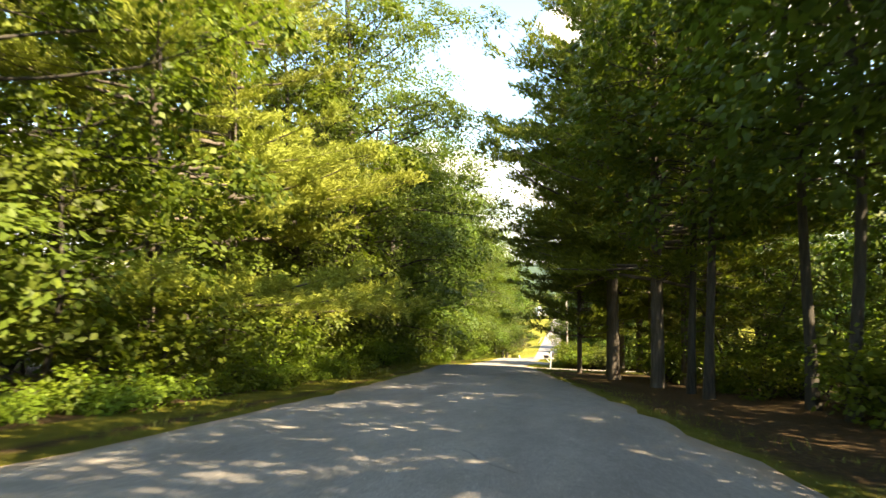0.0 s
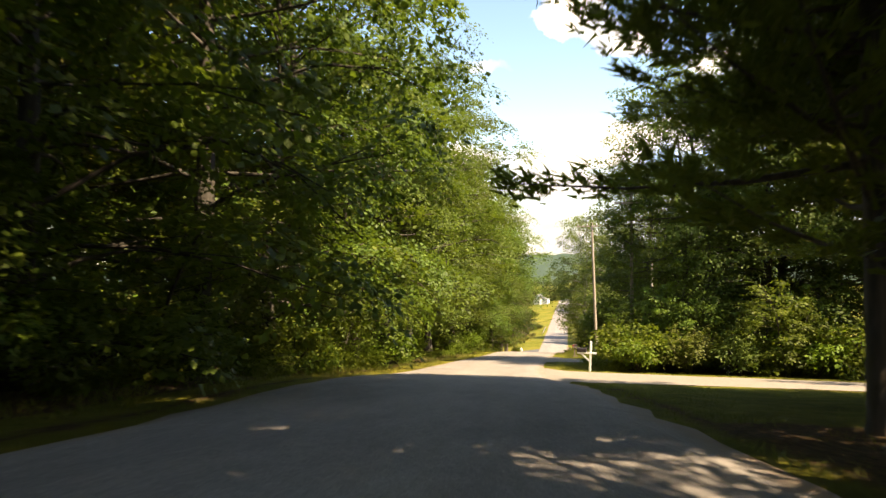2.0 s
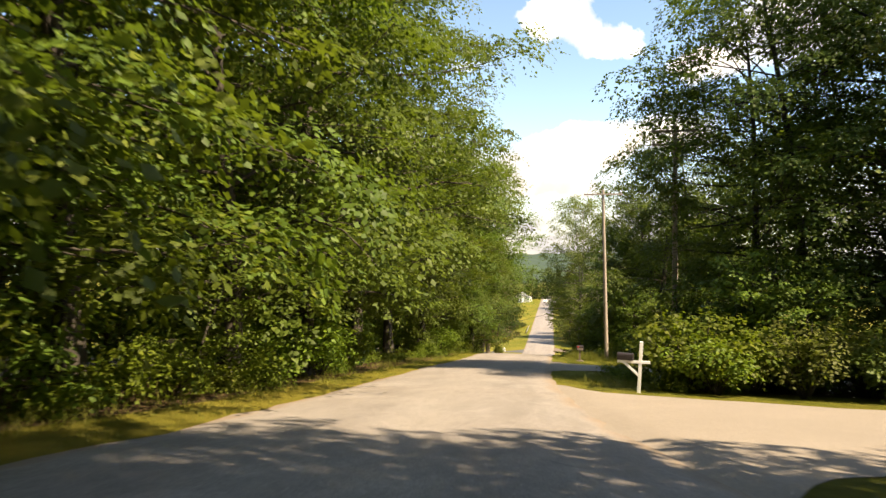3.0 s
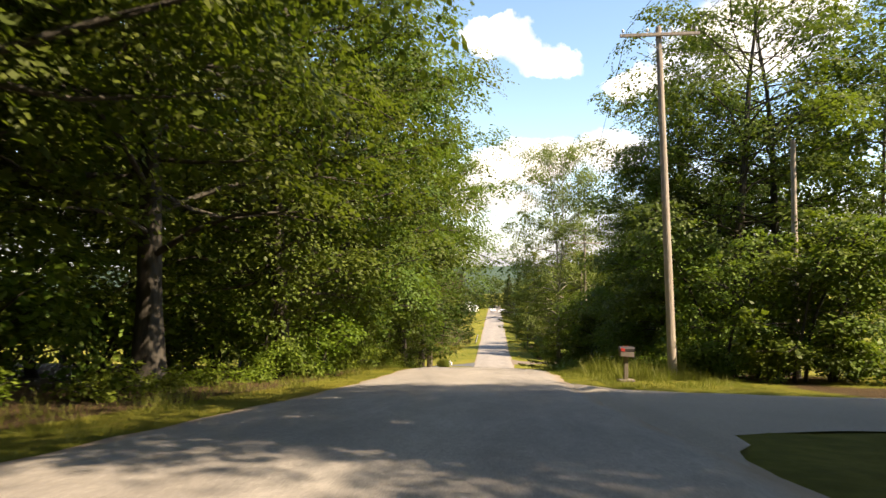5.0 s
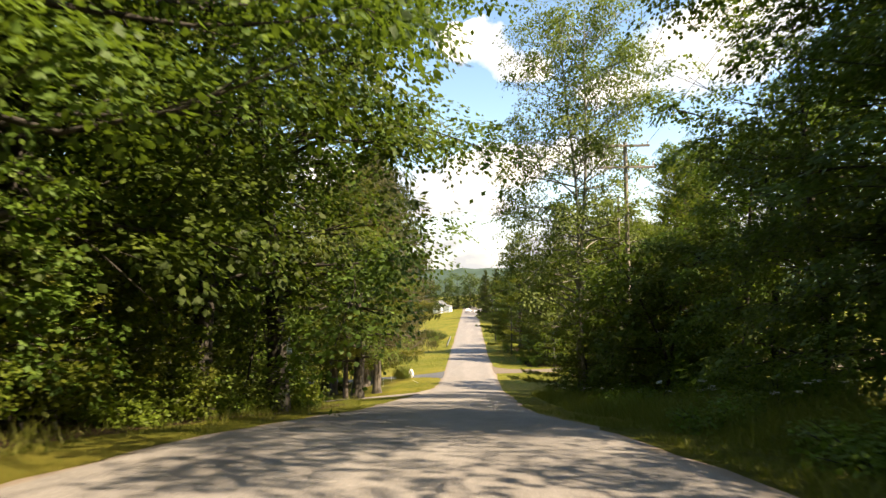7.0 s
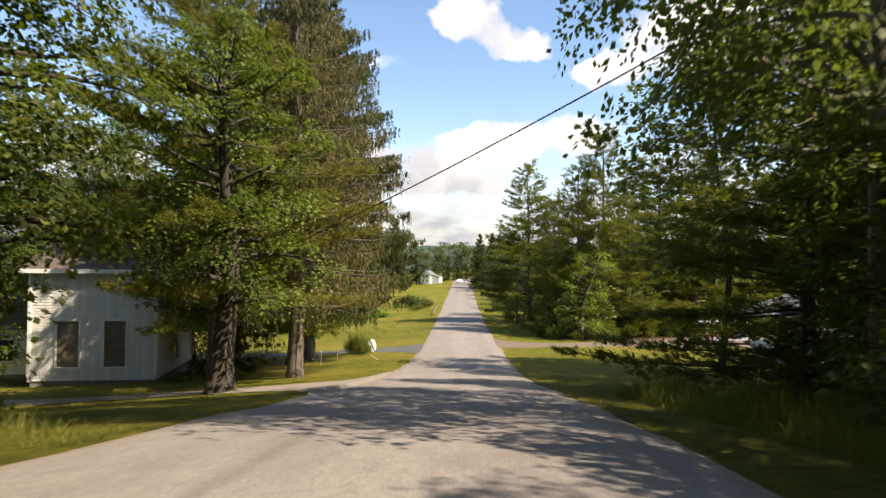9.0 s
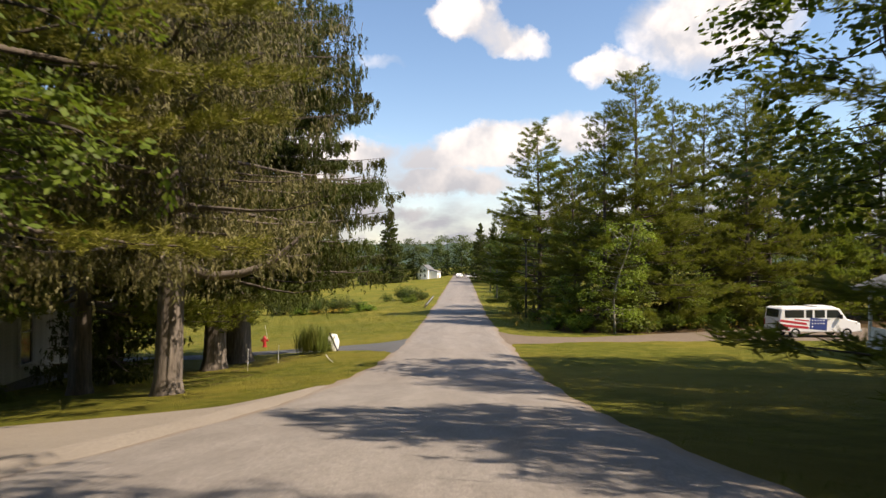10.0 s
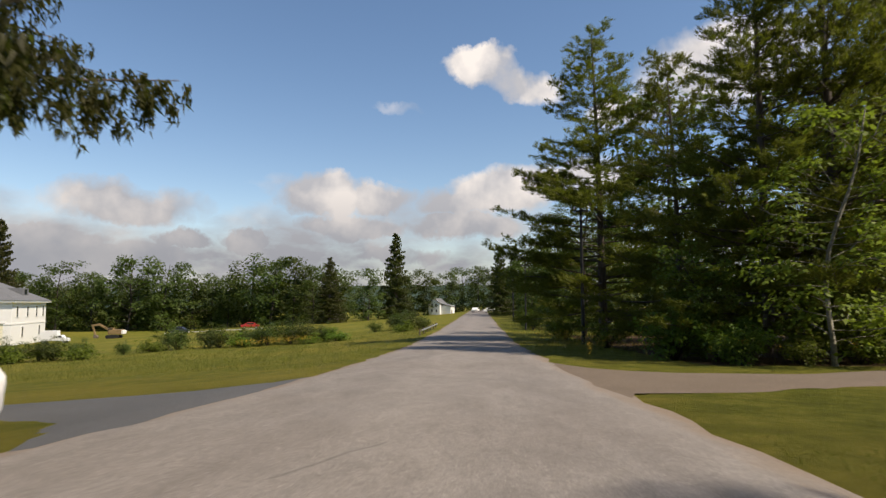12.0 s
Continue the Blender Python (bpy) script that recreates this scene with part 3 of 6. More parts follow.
def spruce(name, seed, height, radius, base, label, drops=9, per=9, thick=0.3, hang=0.8, bark=None, needle=None, width=0.085, length=0.24, bare=0, limb=None, full=0.8):
    """A Norway spruce: swept boughs with curtains of hanging twigs."""
    rng = np.random.default_rng(seed)
    ob = thing(name, (0, 0, 0), label, "spruce", "spruces")
    spine = [(np.array((0.15 * math.sin(5 * u), 0.12 * math.sin(4 * u + 1), -0.3 + (height + 0.3) * u)), thick * (1 - u) ** 0.85 * (1.4 if u == 0 else 1) + 0.02)
             for u in np.concatenate([(0, 0.035), np.linspace(0.09, 1, 11)])]
    boughs, P, ln_all = [], [], []
    z = base
    while z < height - 0.2:
        u = (z - base) / (height - base)
        for k in range(rng.integers(5, 8)):
            ln = radius * (1 - u) ** full * rng.uniform(0.66, 1.13) * (0.88 + 0.12 * min(1, u * 5)) + 0.25
            az = rng.uniform(0, 2 * math.pi)
            start = np.array((0.0, 0.0, z + rng.normal(0, 0.15)))
            way = np.array((math.cos(az), math.sin(az), 0.12 + 0.5 * u * u))
            across = np.array((-math.sin(az), math.cos(az), 0))
            drop = 0.34 * ln * (1 - u)
            qs = np.linspace(0, 1, 6)
            path = [(start + way * ln * q + np.array((0, 0, -drop * (q * q * 1.5 - q**3 * 1.1))), max(0.008, 0.016 * ln * (1 - q))) for q in qs]
            boughs.append(path)
            m = max(3, int(ln * drops))
            q = rng.uniform(0.15, 1.0, m)
            q = np.clip((np.round(q * ln * 2.6) + rng.normal(0, 0.38, m)) / (ln * 2.6), 0.1, 1.03)
            trail = rng.uniform(0.3, 1.15)
            sway = rng.normal(0, 0.13, m) * ln * (1.15 - 0.7 * q)
            p = start + way * (ln * q)[:, None] + across * sway[:, None]
            p[:, 2] += -drop * (q * q * 1.5 - q**3 * 1.1) - np.abs(sway) * 0.2
            P.append(p)
            ln_all.append(trail * hang * (0.3 + 0.7 * rng.random(m) ** 1.5) * min(1.0, 0.35 + ln / radius))
        z += rng.uniform(0.4, 0.65)
    if limb is not None:
        boughs.append([(np.array(p), r) for p, r in limb])
    P, H = np.concatenate(P), np.concatenate(ln_all)
    idx = np.repeat(np.arange(len(P)), per)
    n = len(idx)
    down = rng.random(n)
    place = P[idx] + np.array((0, 0, -1.0)) * (down * H[idx])[:, None] + rng.normal(0, 0.035, (n, 3))
    way = rng.normal(0, 0.36, (n, 3)) + np.array((0, 0, -0.85))
    v, f = needles(place, way, rng.normal(0, 1, (n, 3)), length * rng.uniform(0.55, 1.2, n), width * rng.uniform(0.7, 1.4, n))
    part("trunk", mesh_from("trunk", *tubes([spine, *boughs], 7), bark or BARK_GREY, True), None, ob)
    part("crown", fast_mesh("crown", v, f, needle or NEEDLE_SPRUCE), None, ob)
    if bare:
        pick = rng.integers(0, len(P), bare)
        place = P[pick] * np.array((1.04, 1.04, 1)) + rng.normal(0, 0.15, (bare, 3))
        v, f = needles(place, rng.normal(0, 0.3, (bare, 3)) + np.array((0, 0, -0.8)), rng.normal(0, 1, (bare, 3)), rng.uniform(0.2, 0.6, bare), np.full(bare, 0.02))
        part("dead_foliage", fast_mesh("dead_foliage", v, f, NEEDLE_OLD), None, ob, "dead grey-brown hanging twigs")
    return ob


def shrub(name, seed, height, radius, leaf, label, leaves=1500, size=0.15):
    """A leafy bush: stems fanning out and clumps of leaves down to the ground."""
    rng = np.random.default_rng(seed)
    ob = thing(name, (0, 0, 0), label, "shrub", "roadside shrubs")
    stems, clumps = [], []
    for i in range(16):
        az = i * 2.399 + rng.normal(0, 0.3)
        r = radius * rng.uniform(0.3, 1.0)
        top = np.array((math.cos(az) * r, math.sin(az) * r, height * rng.uniform(0.45, 1.0) * (1.05 - 0.35 * r / radius)))
        stems.append([(top * np.array((q, q, q ** 0.7)) + np.array((0, 0, -0.1 * (q == 0))), 0.022 * (1 - q) + 0.005) for q in np.linspace(0, 1, 4)])
        for k in range(4):
            q = rng.uniform(0.3, 1.0)
            clumps.append(top * np.array((q, q, q ** 0.7)) + rng.normal(0, 0.16, 3) * radius * 0.6)
    clumps = np.array(clumps)
    clumps[:, 2] = np.maximum(clumps[:, 2], 0.12)
    outs = clumps * np.array((1, 1, 0.5)) + np.array((0, 0, 0.2))
    v, f = puffs(rng, clumps, outs, rng.uniform(0.28, 0.5, len(clumps)) * min(1.3, radius * 0.8), leaves, size, 4, 3, 0.8)
    v[:, 2] = np.maximum(v[:, 2], 0.03)
    part("branching_stem", mesh_from("branching_stem", *tubes(stems, 5), BARK_OAK, True), None, ob)
    part("foliage", fast_mesh("foliage", v, f, leaf), None, ob)
    return ob


class Grown:
    """A tree or bush that is planted many times over; the first planting moves the model itself."""

    def __init__(self, model):
        self.model, self.used = model, False

    def plant(self, d, y, turn=0.0, scale=1.0, tall=1.0, sink=0.06, label=""):
        p = spot(d, y, sink)
        s = Vector((scale, scale, scale * tall))
        if not self.used:
            self.used = True
            self.model.matrix_basis = Matrix.LocRotScale(p, Euler((0, 0, radians(turn))), s)
            ob = self.model
        else:
            k = self.model.scale
            ob = copy_thing(self.model, Matrix.LocRotScale(p, Euler((0, 0, radians(turn))), (s.x / k.x, s.y / k.y, s.z / k.z)))
        return tagged(ob, label) if label else ob


# ---- ground, road, drives ----
def build_ground():
    ys = np.unique(np.concatenate([np.arange(-60, 260, 1.5), np.arange(260, 430, 6), np.array([460, 520, 620, 800, 1100, 1600, 2400, 3600]),
                                   np.array([-80, -120, -200, -400, -900, -2000])]))
    ds = np.concatenate([np.arange(0, 9, 0.75), np.arange(9, 30, 2.0), np.arange(30, 100, 7), np.array([110, 140, 200, 300, 500, 900, 1600, 2600])])
    ds = np.concatenate([-ds[:0:-1], ds])
    Y, D = np.meshgrid(ys, ds, indexing="ij")
    yc = np.clip(Y, -60, 420)
    X = along(yc, 1) + D
    Z = ground_z(X, yc)
    rng = np.random.default_rng(3)
    a = np.abs(D)
    Z = Z + (rng.normal(0, 0.014, Z.shape)) * (a > 3.6) - 0.04 * (a < 3.3)
    verts = np.stack([X, Y, Z], -1).reshape(-1, 3)
    w = len(ds)
    i = np.arange(len(ys) - 1)[:, None] * w + np.arange(w - 1)[None]
    i = i.ravel()
    faces = np.stack([i, i + 1, i + w + 1, i + w], 1)
    me = mesh_from("ground", verts, faces, GROUND, True)
    # leaf litter under the woods, mown grass elsewhere
    lit = np.zeros(Y.shape)
    woods_l = (D < -4.6) & (Y < 128)
    woods_r = (D > 4.2) & ((Y < 38) | ((Y > 66) & (Y < 140) & (D > 9)))
    lit[woods_l] = 0.75
    lit[woods_r] = 0.85
    reach = np.where(D < 0, 24 + 3 * np.sin(Y * 0.21) + 2 * np.sin(Y * 0.67), 19 + 3 * np.sin(Y * 0.17 + 1) + 2 * np.sin(Y * 0.6))
    lit *= np.clip((reach - a) / 5, 0, 1) * np.clip((Y + 25) / 8, 0, 1)
    verge = (a > 3.0) & (a < 4.4) & (Y < 44)
    lit[verge] = 0.6
    lit[(D < -8) & (D > -14) & (Y > 153) & (Y < 170)] = 0.42
    lit[(D > 8) & (Y > 182) & (Y < 215)] = 0.7
    at = me.attributes.new("litter", "FLOAT", "POINT")
    at.data.foreach_set("value", lit.ravel().astype(np.float32))
    tagged(new("ground", me), "mown and rough roadside grass with leaf litter under the trees", "ground", kind="structure")


def strip(name, ys, left, right, lift, material, label, category="road", cols=13):
    """A ribbon of paving draped on the road's line, between two offsets from its centre."""
    rng = np.random.default_rng(5)
    verts, across = [], []
    for k, y in enumerate(ys):
        a = left(y) if callable(left) else left
        b = right(y) if callable(right) else right
        for c in range(cols):
            u = c / (cols - 1)
            d = a + (b - a) * u
            if c in (0, cols - 1):
                d += rng.normal(0, 0.07)
            crown = 0.05 * (1 - (2 * u - 1) ** 2)
            edge = -0.06 if c in (0, cols - 1) else 0.0
            verts.append((float(along(y, 1)) + d, y, float(along(y, 2)) + lift + crown + edge))
            across.append(u)
    faces = [(r * cols + c, r * cols + c + 1, (r + 1) * cols + c + 1, (r + 1) * cols + c) for r in range(len(ys) - 1) for c in range(cols - 1)]
    me = mesh_from(name, verts, faces, material, True)
    at = me.attributes.new("across", "FLOAT", "POINT")
    at.data.foreach_set("value", np.array(across, np.float32))
    return tagged(new(name, me), label, category, kind="structure")


def drape(name, outline_near, outline_far, lift, material, label, n=40, cols=8):
    """A drive: between two lines of places (d, y), laid on the ground."""
    rng = np.random.default_rng(len(name))

    def walk_line(line, u):
        p = np.array(line, float)
        s = np.r_[0, np.cumsum(np.linalg.norm(np.diff(p, axis=0), axis=1))]
        return np.array([np.interp(u * s[-1], s, p[:, 0]), np.interp(u * s[-1], s, p[:, 1])])

    verts = []
    for k in range(n + 1):
        a, b = walk_line(outline_near, k / n), walk_line(outline_far, k / n)
        for c in range(cols):
            u = c / (cols - 1)
            q = a + (b - a) * u + (rng.normal(0, 0.1, 2) if c in (0, cols - 1) else 0)
            x = float(along(q[1], 1)) + q[0]
            low = 0.05 if c in (0, cols - 1) else 0.0
            if abs(q[0]) < 3.3:
                low = lift + 0.02
            verts.append((x, q[1], float(ground_z(x, q[1])) + lift - low))
    faces = [(r * cols + c, r * cols + c + 1, (r + 1) * cols + c + 1, (r + 1) * cols + c) for r in range(n) for c in range(cols - 1)]
    return tagged(new(name, mesh_from(name, verts, faces, material, True)), label, "drive", kind="structure")


build_ground()
strip("road", np.concatenate([np.arange(-60, 200, 1.0), np.arange(200, 421, 4.0)]), -3.25, 3.25, 0.03, ROAD,
      "pale worn chip-sealed country road with faint wheel tracks")
drape("drive_gravel", [(2.5, 45.5), (4.2, 50), (7, 51.5), (30, 49)], [(2.5, 68.5), (4.2, 64), (8, 62.5), (30, 58)], 0.07, GRAVEL, "pale gravel drive joining the road", 30)
drape("drive_side", [(2.5, 73.5), (4.2, 78.2), (8, 79), (26, 77)], [(2.5, 91.5), (4.4, 87.6), (8, 86.2), (26, 85)], 0.07, GRAVEL, "pale gravel side road joining the road", 30)
drape("drive_parking", [(2.5, 171), (3.4, 173.2), (5, 174.1), (9, 175.4), (24, 177.7), (60, 180)], [(2.5, 185), (3.8, 181), (5.5, 179.4), (9, 179), (24, 188), (60, 196)], 0.045, DIRT, "brown dirt drive with a parking area", 48)
drape("drive_house", [(-2.5, 134), (-3.6, 138), (-4.6, 141.6), (-9, 144), (-30, 146)], [(-2.5, 156), (-3.5, 152.5), (-4.4, 149), (-9, 147.4), (-30, 149)], 0.07, GRAVEL, "pale gravel drive to the white house", 30)
drape("drive_tarred", [(-2.5, 165.5), (-3.6, 168.2), (-4.6, 169.9), (-6, 171.1), (-8, 172.2), (-12, 172.8), (-45, 174.6)], [(-2.5, 179), (-3.5, 175.6), (-5.4, 174.9), (-9, 175.2), (-45, 178.2)], 0.045, DRIVE_TAR, "grey asphalt drive across the grass", 36)


drape("path_far", [(-46, 303), (-60, 306), (-76, 309)], [(-46, 305.5), (-60, 308.5), (-76, 311.5)], 0.12, plain_material("pale_concrete", (0.6, 0.59, 0.56), 0.85, wear=0.2, scale=0.8), "pale concrete slab beyond the field", 16)


# ---- woods ----
OAK_L, MAPLE_L = "tall green oak in full summer leaf overhanging the road", "leafy green maple with branches low to the verge"
oak_a = Grown(broadleaf("oak", 11, 22, 7.0, 3.0, LEAF_OAK, BARK_OAK, OAK_L, 38000, 0.178, 0.28, core=12, limbs_n=46, spray=1.35))
oak_b = Grown(broadleaf("maple", 12, 16, 5.4, 0.8, LEAF_MAPLE, BARK_OAK, MAPLE_L, 26000, 0.175, 0.2, core=11, limbs_n=44, spray=1.1))
oak_d = Grown(broadleaf("oak", 16, 21, 6.8, 2.0, LEAF_OAK, BARK_OAK, OAK_L, 38000, 0.178, 0.26, 0.3, core=12, limbs_n=46, spray=1.35))
oak_c = Grown(broadleaf("hardwood_tree", 13, 22, 5.2, 6.0, LEAF_OAK, BARK_OAK, "tall dark green hardwood standing in the roadside woods", 3800, 0.42, 0.15, core=7, spray=1.6, sprays=4))
big_oak = Grown(broadleaf("oak", 26, 24, 8.8, 3.6, LEAF_OAK, BARK_OAK, OAK_L, 62000, 0.178, 0.34, 0.4, core=13, limbs_n=64, spray=1.5))
slim = Grown(broadleaf("hardwood_tree", 33, 20, 3.9, 6.4, LEAF_OAK, BARK_OAK, "slim dark hardwood standing at the road's edge", 7000, 0.26, 0.14, 0.2, core=7, limbs_n=34, spray=1.0, sprays=5))
young = Grown(broadleaf("young_maple", 14, 8, 2.6, 0.4, LEAF_MAPLE, BARK_OAK, "young bright green maple at the wood's edge", 3800, 0.215, 0.07, core=8, limbs_n=28, spray=0.72, sprays=5))
aspen = Grown(broadleaf("aspen", 15, 23, 6.0, 4.0, LEAF_ASPEN, BARK_ASPEN, "tall pale green aspen with light grey bark", 52000, 0.18, 0.24, 0.2, 2, core=10, limbs_n=108, spray=1.3, sprays=7))
pine_a = Grown(pine("white_pine", 21, 20, 4.6, 1.6, "tall white pine with level boughs of soft needles", 12, wide=0.04, length=0.24))
pine_b = Grown(pine("white_pine", 22, 19, 5.2, 0.4, "bushy white pine with boughs down to the grass", 5, gap=0.62, droop=0.1, wide=0.1, length=0.34, twigs=1.7, full=0.45))
bushy_pine = Grown(pine("white_pine", 30, 19, 5.2, 0.4, "bushy white pine with boughs down to the grass", 11, gap=0.66, droop=0.1, wide=0.042, length=0.24, twigs=1.9, full=0.45))
# sunlight on these boughs is put into the needle colour
plume_pine = Grown(pine("white_pine", 29, 19, 5.6, 2.4, "white pine with layered feathery boughs over the verge, needles lightened as if sunlit", 15, gap=1.75, droop=0.04, wide=0.028, length=0.2, twigs=3.3, full=0.42, irregular=0.28, needle=NEEDLE_SUNLIT, whorl=7, spread=0.05))
pine_d = Grown(pine("white_pine", 25, 24, 6.0, 4.6, "tall shaded white pine beside the road", 5, gap=0.68, wide=0.07, length=0.28, thick=0.27, twigs=2.0))
pine_c = Grown(pine("white_pine", 23, 24, 5.4, 5.0, "tall shaded white pine with bare lower trunk", 3, gap=0.7, wide=0.16, length=0.42, twigs=1.2))
bush_a = Grown(shrub("shrub", 31, 2.4, 1.5, LEAF_SHRUB, "bright green leafy shrub on the verge", 1800, 0.16))
bush_b = Grown(shrub("shrub", 32, 1.0, 1.2, LEAF_SHRUB, "low green bush on the verge", 1200, 0.13))

rng = np.random.default_rng(77)


def wood(kinds, y0, y1, d0, d1, step, smin=0.9, smax=1.1):
    """A row of trees along the road."""
    y = y0
    while y < y1:
        kinds[int(rng.integers(len(kinds)))].plant(rng.uniform(d0, d1), y, rng.uniform(0, 360), rng.uniform(smin, smax), rng.uniform(0.94, 1.06))
        y += step * rng.uniform(0.8, 1.2)


# west side: kind, offset, distance, scale
high_oak = Grown(broadleaf("oak", 28, 25, 8.6, 3.8, LEAF_OAK, BARK_OAK, "tall oak whose high crown reaches over the road", 60000, 0.178, 0.34, 0.3, core=13, limbs_n=54, spray=1.55))
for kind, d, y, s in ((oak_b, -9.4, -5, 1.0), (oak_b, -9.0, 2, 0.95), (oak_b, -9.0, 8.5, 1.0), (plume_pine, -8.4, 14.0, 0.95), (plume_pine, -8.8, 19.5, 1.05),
                      (oak_b, -8.2, 25, 1.1), (high_oak, -6.9, 31, 0.95), (oak_b, -7.6, 38, 1.15), (oak_a, -7.0, 44, 1.1), (oak_b, -6.9, 49, 1.15), (oak_a, -7.6, 54, 1.05),
                      (oak_d, -6.8, 60, 1.05), (big_oak, -6.6, 66, 0.95), (oak_d, -8.6, 71, 1.0), (high_oak, -7.6, 77, 1.0), (high_oak, -7.8, 84.5, 0.98), (oak_c, -9.5, 81, 0.9),
                      (big_oak, -7.2, 92, 0.88), (oak_d, -8.0, 98, 1.05), (big_oak, -7.4, 104, 0.98), (oak_d, -9.0, 109, 1.08), (oak_a, -6.6, 113, 1.05), (big_oak, -6.3, 118.8, 1.1), (oak_b, -11.5, 121, 1.0)):
    kind.plant(d, y, rng.uniform(0, 360), s)
wood([oak_c, oak_c, pine_c], -4, 128, -17, -13.5, 5.5)
wood([oak_c], 0, 140, -25, -21, 7.5)
wood([young], 2, 72, -7.6, -6.6, 6.0, 0.55, 0.95)
wood([young], 90.5, 122, -7.4, -6.2, 3.6, 0.55, 0.95)
wood([bush_a, bush_b], 3, 72, -6.6, -5.6, 2.2, 0.6, 1.1)
wood([bush_b], 74, 89, -7.6, -6.6, 2.4, 0.5, 0.8)
wood([bush_a, bush_b], 90, 122, -6.6, -5.6, 2.0, 0.6, 1.1)
wood([oak_b], 66, 94, -15.5, -12, 4.5, 0.8, 1.0)
wood([bush_b], 2, 30, -5.8, -5.0, 1.5, 0.4, 0.7)
# east side
wood([slim], -8, 21, 6.0, 7.8, 2.6, 0.72, 0.95)
# last three pines, at 22 to 29, are added to shade the trees before them
for kind, d, y, s, tall in ((pine_d, 6.2, 23, 0.9, 0.9), (pine_d, 8.4, 27, 0.95, 1.0), (pine_d, 6.1, 30.2, 1.0, 1.05), (pine_d, 6.8, 34.2, 1.0, 1.2), (pine_d, 9.6, 37, 0.95, 1.05),
                            (pine_d, 10.5, 44, 0.85, 0.95), (oak_c, 14.5, 43, 0.9, 0.9), (pine_d, 8.6, 40.5, 0.9, 0.95), (oak_d, 21.5, 74.5, 1.05, 1), (oak_a, 28, 73, 1.05, 1),
                            (big_oak, 18.8, 74.6, 1.0, 1.1), (oak_d, 14.6, 73.6, 1.05, 1.0), (oak_a, 13.2, 75.4, 0.85, 1.1), (oak_a, 17.2, 71.8, 1.05, 1.05), (pine_b, 10.5, 31.5, 0.6, 0.7), (pine_d, 22, 69.5, 1.05, 1.15), (pine_c, 25, 70.5, 1.1, 1.15), (pine_c, 29, 68.5, 1.1, 1.15)):
    kind.plant(d, y, rng.uniform(0, 360), s, tall)
small_pine = Grown(pine("white_pine", 27, 15, 3.6, 2.2, "slim shaded white pine beside the grass", 6, thick=0.14, gap=0.5, wide=0.06, length=0.25))
small_pine.plant(5.6, 37.4, 60, 1.0)
wood([slim], -8, 22, 9.8, 12.5, 3.2, 0.72, 0.9)
wood([oak_c, pine_c], 21, 40, 13, 16, 7.0, 0.6, 0.75)
wood([young, bush_a], -2, 44, 17, 24, 2.6, 0.8, 1.3)
wood([oak_c, young], 0, 66, 26, 34, 4, 0.8, 1.1)
wood([bush_a], 0, 130, -15, -11, 3.2, 1.3, 1.9)
wood([oak_c, young], 62, 86, 30, 44, 3.5)
wood([young, oak_b], 38, 47, 16, 28, 2.5, 0.8, 1.1)
wood([bush_b], 4, 34, 8, 14, 2.5, 0.5, 0.9)
wood([bush_a, bush_a, bush_b], 65.5, 73, 8.0, 11.5, 0.6, 0.9, 1.3)
wood([bush_b], 66, 76, 6.5, 8.5, 1.6, 0.5, 0.8)
wood([bush_a, young], 66, 76, 11, 18, 1.0, 0.5, 0.8)
wood([young], 65, 73, 12, 21, 0.7, 0.45, 0.75)
wood([bush_a], 64.5, 70, 11.5, 24, 0.45, 1.0, 1.4)
wood([bush_a, young, bush_a], 92.3, 95.5, 8.6, 20, 0.26, 0.55, 0.9)
for d, y, k in ((4.9, 106.5, 0.6), (5.4, 108, 0.55), (4.7, 102, 0.62), (5.3, 103.4, 0.5), (5.6, 99.5, 0.5), (6.4, 97.4, 0.55), (7.4, 96.2, 0.6), (6.8, 112, 0.6), (5.8, 115.5, 0.55)):
    bush_b.plant(d, y, d * 80, k)
grey_bush = Grown(shrub("shrub", 35, 3.0, 1.9, LEAF_ASPEN, "tall grey-green bush across the gravel drive", 2600, 0.15))
grey_bush.plant(11.2, 65.4, 20)
grey_bush.plant(13.6, 64.9, 120, 0.9)
wood([young], 0, 24, 8.2, 12, 2.0, 0.35, 0.7)
wood([bush_a], -2, 30, 7.4, 12, 1.6, 0.6, 1.0)
wood([young, bush_a], 14, 62, -14, -10.5, 2.4, 0.7, 1.1)
for kind, d, y, s in ((oak_d, 12.9, 102.2, 1.08), (oak_a, 16, 104, 1.0), (oak_b, 10.6, 107, 0.8), (oak_d, 14.5, 112, 1.0), (oak_b, 13, 117.5, 1.0),
                      (oak_d, 22, 103, 1.0), (oak_b, 13.5, 125, 0.85), (oak_b, 13.4, 121.6, 0.85), (young, 7.2, 130.8, 0.7), (young, 8.4, 131.5, 0.8), (young, 11.5, 134.5, 0.95), (oak_a, 12.4, 109.5, 0.8), (young, 9.4, 127, 0.95), (young, 10, 124.5, 1.0), (oak_b, -12, 112, 1.0), (oak_d, 18.5, 131, 0.85)):
    kind.plant(d, y, rng.uniform(0, 360), s)
aspen.plant(7.2, 131.6, 40, 0.85, 1.32)
wood([oak_c], 108, 140, 22, 26, 7)
wood([young, bush_a], 99, 140, 9.2, 11.5, 2.4, 0.7, 1.05)
wood([bush_a, bush_b], 95, 106, 8.5, 16, 1.0, 0.7, 1.2)
wood([bush_b], 96, 140, 6.0, 8.4, 2.2, 0.5, 0.9)
